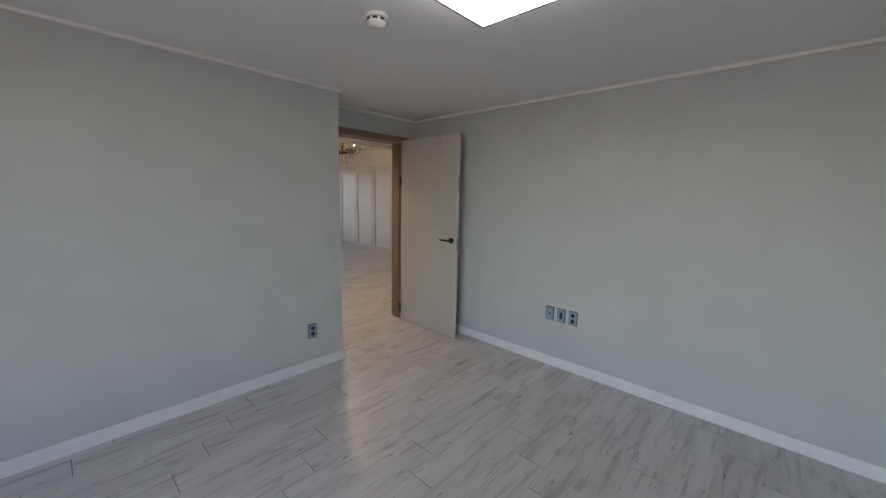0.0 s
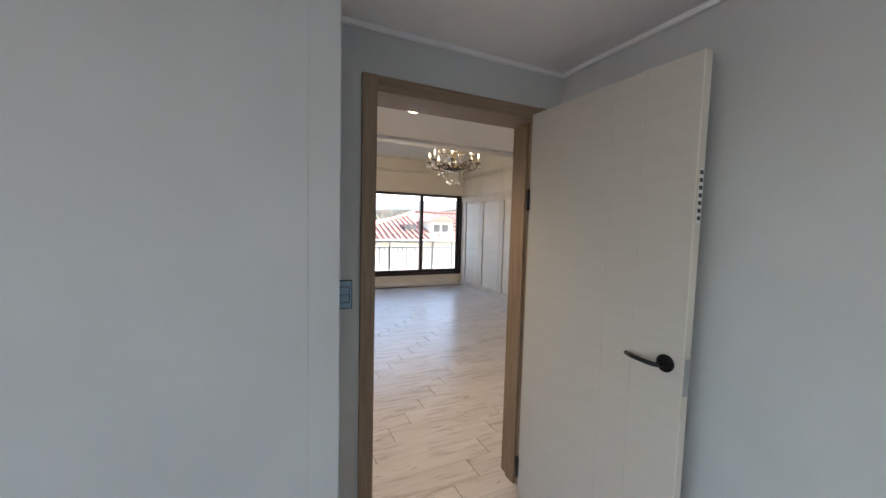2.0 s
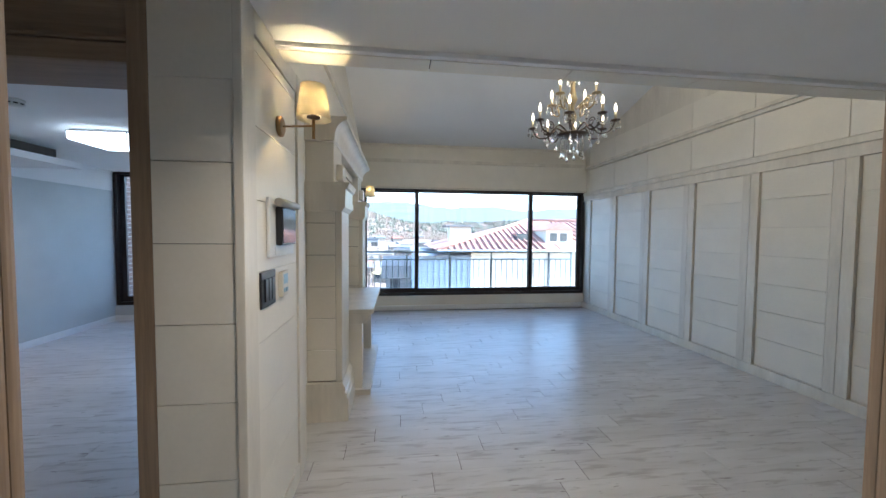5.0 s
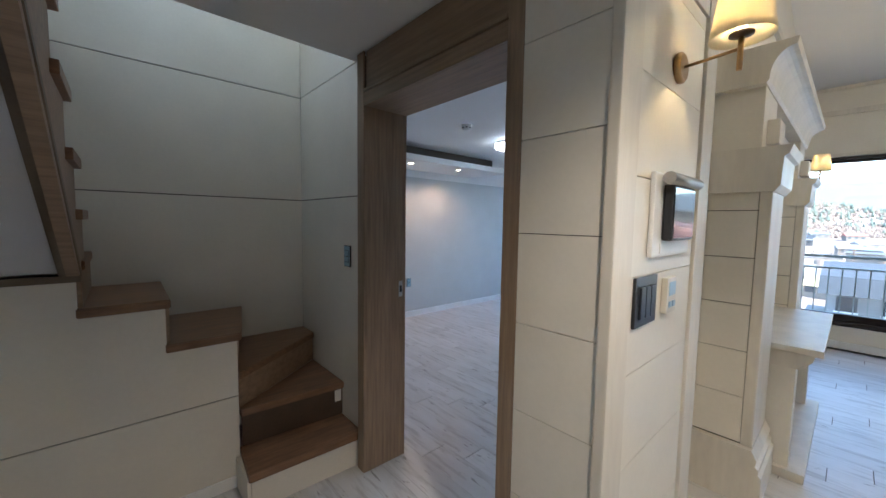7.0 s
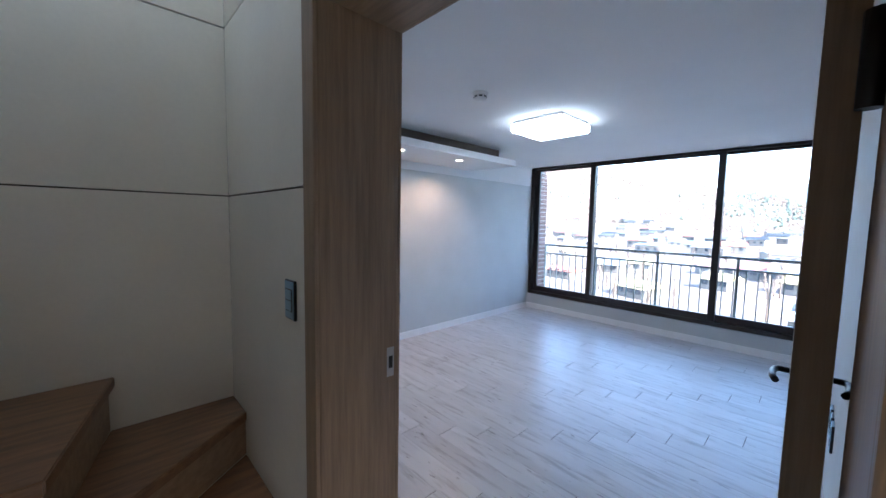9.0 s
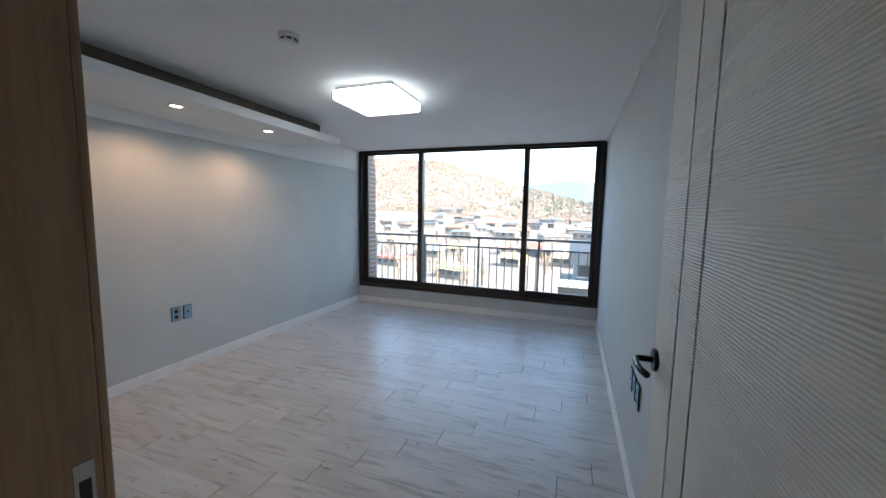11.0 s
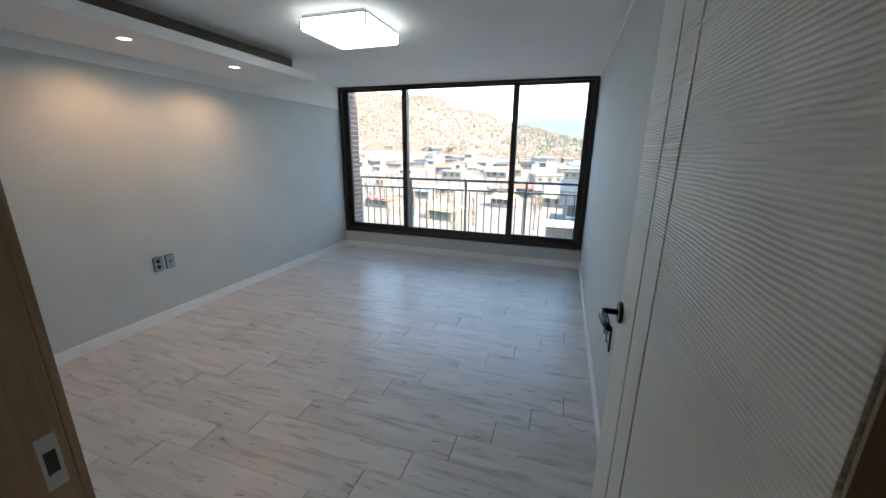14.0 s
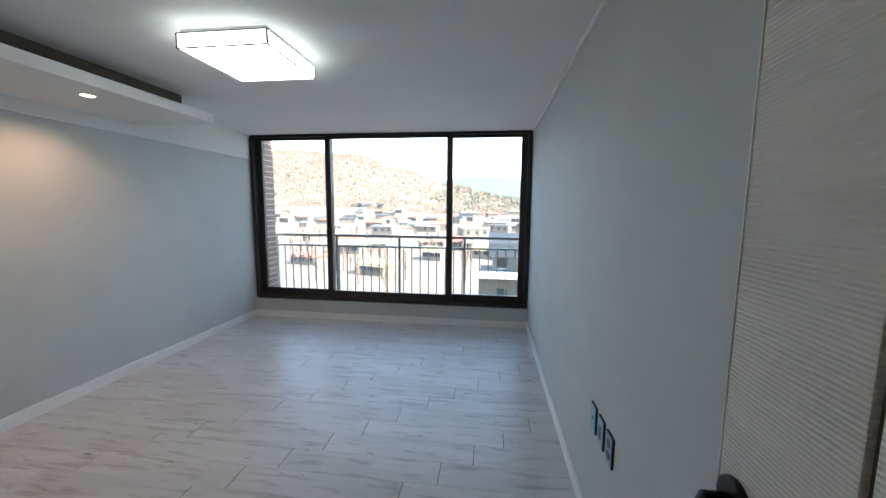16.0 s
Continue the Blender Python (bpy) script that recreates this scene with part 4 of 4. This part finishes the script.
def chandelier_arm(radius, z, drop, metal, turn):
    m = Matrix.Rotation(turn, 3, "Z")
    pts = arc([(0.05, 0, z), (0.13, 0, z + 0.045), (radius * 0.62, 0, z - drop * 0.4), (radius * 0.88, 0, z - drop * 0.2), (radius, 0, z + 0.055)])
    bm = tube([m @ p for p in pts], 0.0065, 8)
    sp = [(radius * 0.66 + 0.035 * (1 - i / 22) * math.cos(i * 0.55), 0, z + 0.03 + 0.035 * (1 - i / 22) * math.sin(i * 0.55)) for i in range(17)]
    tube([m @ Vector(p) for p in sp], 0.004, 6, bm)
    a = part("arm", bm, metal, ch)
    c = m @ Vector((radius, 0, 0))
    part("drip_pan", lathe([(0.008, z + 0.05), (0.034, z + 0.058), (0.036, z + 0.064), (0.01, z + 0.066)], 16, (c.x, c.y, 0)), metal, a)
    part("candle", lathe([(0.0095, z + 0.066), (0.0095, z + 0.125)], 12, (c.x, c.y, 0)), CANDLE, a)
    part("bulb", lathe([(0.006, z + 0.125), (0.0115, z + 0.142), (0.0095, z + 0.16), (0.0035, z + 0.182), (0.001, z + 0.192)], 12, (c.x, c.y, 0)), BULB, a)
    for k in range(4):
        q = turn + k * math.pi / 2 + 0.4
        part("pendant", drop_chain(c.x + 0.033 * math.cos(q), c.y + 0.033 * math.sin(q), z + 0.052, 2 + k % 2), CRYSTAL, a)
    e = m @ Vector((radius * 0.62, 0, 0))
    part("pendant", drop_chain(e.x, e.y, z - drop * 0.4 - 0.01, 3, 0.015), CRYSTAL, a)
    return a


for k in range(8):
    chandelier_arm(0.31, 0.245, 0.06, IRON, k * math.pi / 4 + 0.25)
for k in range(4):
    chandelier_arm(0.19, 0.44, 0.09, IVORYGOLD, k * math.pi / 2 + 0.6)
for k in range(10):
    a = 2 * math.pi * k / 10
    part("pendant", drop_chain(0.085 * math.cos(a), 0.085 * math.sin(a), 0.205, 9 + k % 3, 0.016), CRYSTAL, ch)
for k in range(8):
    a = 2 * math.pi * k / 8
    part("pendant", drop_chain(0.045 * math.cos(a), 0.045 * math.sin(a), 0.69, 4, 0.011), CRYSTAL, ch)
point_lamp("chandelier_light", (-6.03, 3.99, 2.78), 5.0, (1.0, 0.8, 0.58), 0.15)


# ---- outdoors ----
EARTH = mat("dry_grass_ground", (0.205, 0.15, 0.12), 0.9, var=0.12, scale=0.03, fine=0.4, bump=0.0, dark=(0.15, 0.118, 0.085))
FOREST = mat("winter_wood", (0.20, 0.145, 0.11), 0.95, var=0.1, scale=0.05, bump=0.0, dark=(0.145, 0.108, 0.08))
PINE = mat("pine_green", (0.13, 0.15, 0.11), 0.9, var=0.12, scale=2, bump=0.0)


CREST = [(-3200, 60), (-700, 104), (-333, 99), (-209, 89), (-132, 67), (-60, 43), (40, 25), (200, 28), (320, 35), (700, 42), (3300, 30)]


def lift(x, y):
    """The height of the land: a valley floor with wooded ridges beyond."""
    e = math.exp
    near = -10.0
    k = min(range(len(CREST) - 1), key=lambda i: 0 if CREST[i][0] <= y < CREST[i + 1][0] else 1)
    (ya, ha), (yb, hb) = CREST[k], CREST[k + 1]
    u = min(1, max(0, (y - ya) / (yb - ya)))
    u = u * u * (3 - 2 * u)
    h = (ha + (hb - ha) * u) * e(-(((x + 560) / (125 if x > -560 else 320)) ** 2))
    h += 9 * e(-(((x + 470) / 60) ** 2) - ((y + 150) / 50) ** 2) + 8 * e(-(((x + 460) / 60) ** 2) - ((y + 260) / 60) ** 2)
    rough = noise.noise(Vector((x / 60, y / 60, 0))) * 5 + noise.noise(Vector((x / 17, y / 17, 3))) * 1.6
    return near + h + rough * min(1, max(0, (-x - 260) / 200))


bm = bmesh.new()
gx = [140, 60, 0, -40, -100, -160, -220, -280] + [-310 - 15 * i for i in range(30)] + [-800 - 120 * i for i in range(22)]
gy = [-3000, -2200, -1600, -1200, -900] + [-700 + 20 * i for i in range(66)] + [700, 900, 1200, 1700, 2400, 3200]
rows = [[bm.verts.new((x, y, lift(x, y))) for y in gy] for x in gx]
for a, c in zip(rows, rows[1:]):
    for k in range(len(gy) - 1):
        bm.faces.new((a[k], a[k + 1], c[k + 1], c[k])).smooth = True
setting("ground", bm, EARTH, "dry winter valley floor and hills in the distance", "ground")


def clumps(name, count, seed, area, size, material, label):
    """Far trees as small uneven cones and tufts, one sheet of stuff."""
    rnd = random.Random(seed)
    verts, faces = [], []
    for _ in range(count):
        x, y = rnd.uniform(*area[:2]), rnd.uniform(*area[2:])
        z = lift(x, y)
        if z < -6 and rnd.random() < 0.9:
            continue
        s = rnd.uniform(*size)
        o = len(verts)
        k = 6
        for j in range(k):
            a = 2 * math.pi * j / k + rnd.random()
            r = s * rnd.uniform(0.3, 0.5)
            verts.append((x + r * math.cos(a), y + r * math.sin(a), z + s * rnd.uniform(0.1, 0.45)))
        verts.append((x, y, z + s * rnd.uniform(0.9, 1.2)))
        verts.append((x, y, z - 0.5))
        for j in range(k):
            faces += [(o + j, o + (j + 1) % k, o + k), (o + (j + 1) % k, o + j, o + k + 1)]
    me = bpy.data.meshes.new(name)
    me.from_pydata(verts, [], faces)
    me.materials.append(material)
    return tagged(new(name, me), label, "trees", kind="stuff")


clumps("bare_woods", 36000, 5, (-640, -380, -420, 300), (0.9, 2.1), FOREST, "brown leafless woods on the far hillside")
clumps("pine_woods", 420, 6, (-600, -390, -420, 300), (2, 4.5), PINE, "scattered dark green pines on the far hillside")
clumps("pine_woods", 1300, 8, (-620, -440, -70, 220), (2, 4.5), PINE, "dark green pines on the lower far ridge")

# far mountains, their haze put in as a pale blue glow
FARHAZE = mat("far_mountain_haze", (0.03, 0.04, 0.05), 1.0, var=0.05, scale=0.002, bump=0.0, emit=(0.80, 0.92, 1.0), strength=0.095)
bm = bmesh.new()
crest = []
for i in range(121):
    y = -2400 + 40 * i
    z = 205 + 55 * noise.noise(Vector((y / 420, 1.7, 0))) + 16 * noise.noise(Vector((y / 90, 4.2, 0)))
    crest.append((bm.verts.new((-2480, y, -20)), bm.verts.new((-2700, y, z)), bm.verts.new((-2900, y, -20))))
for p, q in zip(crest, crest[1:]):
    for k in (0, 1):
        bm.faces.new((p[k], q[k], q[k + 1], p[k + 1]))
setting("backdrop", bm, FARHAZE, "mountain range far beyond the valley, its haze a pale blue glow", "mountains")

HOUSEWALL = mat("house_render", (0.19, 0.165, 0.135), 0.8, var=0.06, scale=1, bump=0.02, each=0.2)
HOUSEROOF = mat("house_roof", (0.17, 0.17, 0.17), 0.7, var=0.08, scale=1, bump=0.02, each=0.5)
HOUSEPANE = mat("house_glass", (0.05, 0.06, 0.07), 0.15)
HOUSEROOF2 = mat("slate_roof", (0.035, 0.042, 0.05), 0.9, var=0.06, scale=1, bump=0.02)
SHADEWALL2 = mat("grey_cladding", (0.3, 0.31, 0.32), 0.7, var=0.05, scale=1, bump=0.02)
YELLOWROOF = mat("ochre_roof", (0.5, 0.42, 0.2), 0.7, var=0.08, scale=1, bump=0.02)
REDROOF = mat("red_roof", (0.40, 0.14, 0.09), 0.7, var=0.08, scale=1, bump=0.02)
BLUEROOF = mat("teal_roof", (0.18, 0.25, 0.28), 0.6, var=0.08, scale=1, bump=0.02)


def village_house(x, y, w, d, h, roof, rnd):
    z = lift(x, y)
    o = thing("house", (x, y, z), "small pale village house with a pitched roof in the valley", "house", "village houses")
    o.rotation_euler = (0, 0, rnd.uniform(-0.5, 0.5))
    part("wall", boxes((-w / 2, w / 2, -d / 2, d / 2, -0.5, h)), HOUSEWALL, o)
    rise = rnd.uniform(0.5, 1.8)
    part("roof", prism([(-w / 2 - 0.4, h), (w / 2 + 0.4, h), (0, h + rise)], "y", -d / 2 - 0.4, d / 2 + 0.4), roof, o)
    for k in range(3):
        yy = -d / 2 + d * (k + 0.5) / 3
        part("window", boxes((w / 2, w / 2 + 0.05, yy - 0.6, yy + 0.6, h * 0.45, h * 0.45 + 1.2)), HOUSEPANE, o)
    return o


rnd = random.Random(12)
ROOFS = [HOUSEROOF, HOUSEROOF, HOUSEROOF, HOUSEROOF2, BLUEROOF, REDROOF]
for i in range(90):
    x = -rnd.uniform(130, 400)
    village_house(x, x * rnd.uniform(-0.3, 0.75), rnd.uniform(5, 8), rnd.uniform(6, 12), rnd.uniform(2.2, 4.0), rnd.choice(ROOFS), rnd)
for i in range(16):
    x = -rnd.uniform(62, 125)
    village_house(x, x * rnd.uniform(-0.1, 0.62), rnd.uniform(4, 6), rnd.uniform(4, 7), rnd.uniform(1.6, 2.2), rnd.choice([REDROOF, YELLOWROOF, HOUSEROOF]), rnd)
grey = thing("neighbour_house", (-41, 3.6, lift(-41, 3.6)), "two-storey pale house with a dark grey pitched roof", "house")
part("wall", boxes((-4, 3, -3.2, 5.5, -1, 5.2)), HOUSEWALL, grey)
part("roof", prism([(-5.5, 7.2), (4.0, 7.2), (3.2, 8.3), (-1, 9.0)], "y", -2.4, 6), HOUSEROOF2, grey, "dark grey roof")
part("upper_storey", boxes((-4, 2.2, -2.0, 5.5, 5.4, 7.2)), SHADEWALL2, grey)
part("balcony", boxes((3, 3.9, -3.4, 5.6, 5.2, 5.75), bevel=0.03), WHITE, grey)
for z in (3.2, 5.95):
    for y in (-1.6, 0.4, 2.4):
        w = part("window", boxes(((3.0 if z < 5 else 2.2), (3.06 if z < 5 else 2.26), y, y + 0.95, z, z + 0.95)), HOUSEPANE, grey)
        part("sill", boxes(((3.0 if z < 5 else 2.2), (3.12 if z < 5 else 2.32), y - 0.08, y + 1.03, z - 0.1, z - 0.002)), WHITE, w)


def bare_tree(x, y, h, seed):
    r = random.Random(seed)
    z = lift(x, y)
    t = thing("tree", (x, y, z), "bare winter tree with fine upright twigs", "tree", "valley trees")
    trunk = tube([(0, 0, -0.3), (0.05, 0.03, h * 0.3), (-0.05, 0.06, h * 0.6), (0.0, 0.0, h)], 0.1, 6)
    part("trunk", trunk, FOREST, t)
    bm = bmesh.new()
    for k in range(26):
        a, s = r.uniform(0, 6.28), r.uniform(0.2, 0.9)
        L = h * r.uniform(0.15, 0.38)
        p = Vector((0, 0, h * s))
        q = p + Vector((math.cos(a) * L * 0.5, math.sin(a) * L * 0.5, L))
        tube([p, p.lerp(q, 0.5) + Vector((0, 0, -0.1 * L)), q], 0.03, 4, bm)
    part("crown", bm, FOREST, t)


for i in range(60):
    x = -rnd.uniform(45, 170)
    bare_tree(x, x * rnd.uniform(-0.06, 0.6), rnd.uniform(2.5, 6), i)

# neighbouring house with a tiled roof
TILE = mat("terracotta_tile", (0.40, 0.21, 0.155), 0.75, var=0.1, scale=2, fine=20, bump=0.1, each=0.1)
YELLOWWALL = mat("neighbour_render", (0.66, 0.60, 0.48), 0.8, var=0.03, scale=1, bump=0.03)
nb = thing("neighbour_house", (-27, 10.0, 0), "neighbouring cream house with a pale red tiled roof and dormer", "house")
# blue-grey of the house's shaded side, put into the wall colour
SHADEWALL = mat("blue_shaded_wall", (0.30, 0.36, 0.42), 0.6, var=0.05, scale=1, bump=0.03)
EAVE, RIDGE, HIPY = 0.43, 2.32, 1.8
part("wall", boxes((-6, 4, -3.3, 12, -10, EAVE)), YELLOWWALL, nb)
wing = part("side_wing", boxes((-5, 3.9, -6.2, -3.3, -10, 0.12)), SHADEWALL, nb, "side wing with blue-grey shade put into its wall colour")
for k in range(9):
    part("batten", boxes((3.9, 3.93, -6.1 + 0.32 * k, -6.05 + 0.32 * k, -4, 0.1)), SHADEWALL, wing)
part("wing_roof", boxes((-5.2, 4.2, -6.4, -3.3, 0.121, 0.2), bevel=0.02), HOUSEROOF, wing)
part("downpipe", tube([(4.05, 1.2, -6), (4.05, 1.2, 0.35)], 0.05, 8), HOUSEROOF, nb)
for k in range(14):
    part("cladding_rib", boxes((4.0, 4.03, 4.0 + 0.45 * k, 4.05 + 0.45 * k, -6, 0.2)), YELLOWWALL, nb)
roof = part("roof", prism([(-6.4, EAVE + 0.001), (4.4, EAVE + 0.001), (4.4, EAVE + 0.12), (-1, RIDGE), (-6.4, EAVE + 0.12)], "y", HIPY, 12.3), TILE, nb, "pale red terracotta tiled roof")
part("gutter", tube([(4.45, -5.2, EAVE + 0.02), (4.45, 12.3, EAVE + 0.02)], 0.07, 8), WHITE, nb)
hip = bmesh.new()
hv = [hip.verts.new(p) for p in ((4.4, HIPY, EAVE + 0.06), (4.4, -5.2, EAVE + 0.06), (-6.4, -5.2, EAVE + 0.06), (-6.4, HIPY, EAVE + 0.06), (-1, HIPY, RIDGE))]
for f in ((0, 4, 1), (1, 4, 2), (2, 4, 3), (0, 1, 2, 3)):
    hip.faces.new([hv[i] for i in f])
part("roof_hip", hip, TILE, nb)
part("hip_cap", tube([(4.4, -5.2, EAVE + 0.1), (1.7, -1.7, (EAVE + RIDGE) / 2 + 0.08), (-1, HIPY, RIDGE + 0.06)], 0.11, 8), TILE, nb)
part("ridge_cap", tube([(-1, HIPY, RIDGE + 0.04), (-1, 12.3, RIDGE + 0.04)], 0.11, 8), TILE, nb)
for k in range(48):
    y = -4.9 + 0.36 * k
    u = min(1.0, (y + 5.2) / (HIPY + 5.2))
    top = (4.4 - 5.4 * u, EAVE + 0.06 + (RIDGE - EAVE - 0.06) * u)
    if y < 12.2 and not 1.1 < y < 3.2:
        part("tile_roll", tube([(4.4, y, EAVE + 0.12), ((4.4 + top[0]) / 2, y, 0.05 + (top[1] + EAVE + 0.12) / 2), (top[0], y, top[1] + 0.02)], 0.05, 6), TILE, roof)
dm = part("dormer", boxes((0.4, 3.3, 1.35, 2.95, 0.6, 1.62)), YELLOWWALL, nb, "small cream dormer")
part("dormer_roof", prism([(1.15, 1.62), (3.15, 1.62), (2.15, 2.08)], "x", 0.0, 3.45), TILE, dm)
for y in (1.58, 2.2):
    part("dormer_window", boxes((3.3, 3.34, y, y + 0.42, 0.95, 1.45)), HOUSEPANE, dm)
    part("dormer_sill", boxes((3.3, 3.4, y - 0.05, y + 0.47, 0.88, 0.945)), WHITE, dm)
part("skylight", boxes((2.0, 2.9, -0.3, 0.5, 1.0, 1.42)), HOUSEPANE, nb)
stack = part("chimney", boxes((-2.6, -1.4, -3.7, -2.2, 0.6, 1.85), bevel=0.02), YELLOWWALL, nb)
part("chimney_cap", boxes((-2.8, -1.2, -4.0, -2.0, 1.85, 1.98), bevel=0.02), HOUSEROOF, stack)

# ---- floor planks ----
def floor(name, x0, x1, y0, y1, label):
    f = setting(name, boxes((x0, x1, y0, y1, -0.10, -0.0035)), JOINTSHADE, label, "floor")
    W, L = 0.1736, 0.89
    shared = None
    k0, k1 = math.floor((x0 + 7.41) / W), math.ceil((x1 + 7.41) / W)
    for k in range(k0, k1):
        a, c = max(x0, -7.41 + W * k), min(x1, -7.41 + W * (k + 1))
        if c - a < 0.01:
            continue
        s = (0.50 - 0.178 * k) % L
        j = math.floor((y0 - s) / L)
        while s + L * j < y1:
            p, q = max(y0, s + L * j), min(y1, s + L * (j + 1))
            j += 1
            if q - p < 0.01:
                continue
            whole = c - a > W - 0.001 and q - p > L - 0.001
            if whole and shared:
                o = new("plank", shared)
                o.parent = f
            else:
                w, h, e = (c - a) / 2, (q - p) / 2, 0.0012
                g1, g2 = 0.0003, 0.0018
                v = [(-w + g1, -h + g2, -0.0035), (w - g1, -h + g2, -0.0035), (w - g1, h - g2, -0.0035), (-w + g1, h - g2, -0.0035)]
                v += [(-w + g1, -h + g2, -e), (w - g1, -h + g2, -e), (w - g1, h - g2, -e), (-w + g1, h - g2, -e)]
                v += [(-w + g1 + 0.0005, -h + g2 + e, 0), (w - g1 - 0.0005, -h + g2 + e, 0), (w - g1 - 0.0005, h - g2 - e, 0), (-w + g1 + 0.0005, h - g2 - e, 0)]
                fs = [(i, (i + 1) % 4, 4 + (i + 1) % 4, 4 + i) for i in range(4)] + [(4 + i, 4 + (i + 1) % 4, 8 + (i + 1) % 4, 8 + i) for i in range(4)] + [(8, 9, 10, 11)]
                me = bpy.data.meshes.new("plank")
                me.from_pydata(v, [], fs)
                me.materials.append(PLANK)
                o = new("plank", me)
                o.parent = f
                if whole:
                    shared = me
            o.location = ((a + c) / 2, (p + q) / 2, 0)
    return f


floor("floor_bedroom_one", -3.45, 1.7, -1.5, R1, "pale washed timber-look plank floor in the bedroom")
floor("floor_living", LX, -3.45, LW - 0.02, RW, "pale washed timber-look plank floor in the living room")
floor("floor_hall", -4.76, -3.035, -0.21, LW - 0.02, "pale washed timber-look plank floor in the hall")
floor("floor_bedroom_two", W2, -4.76, B2L, LW - 0.02, "pale washed timber-look plank floor in the second bedroom")
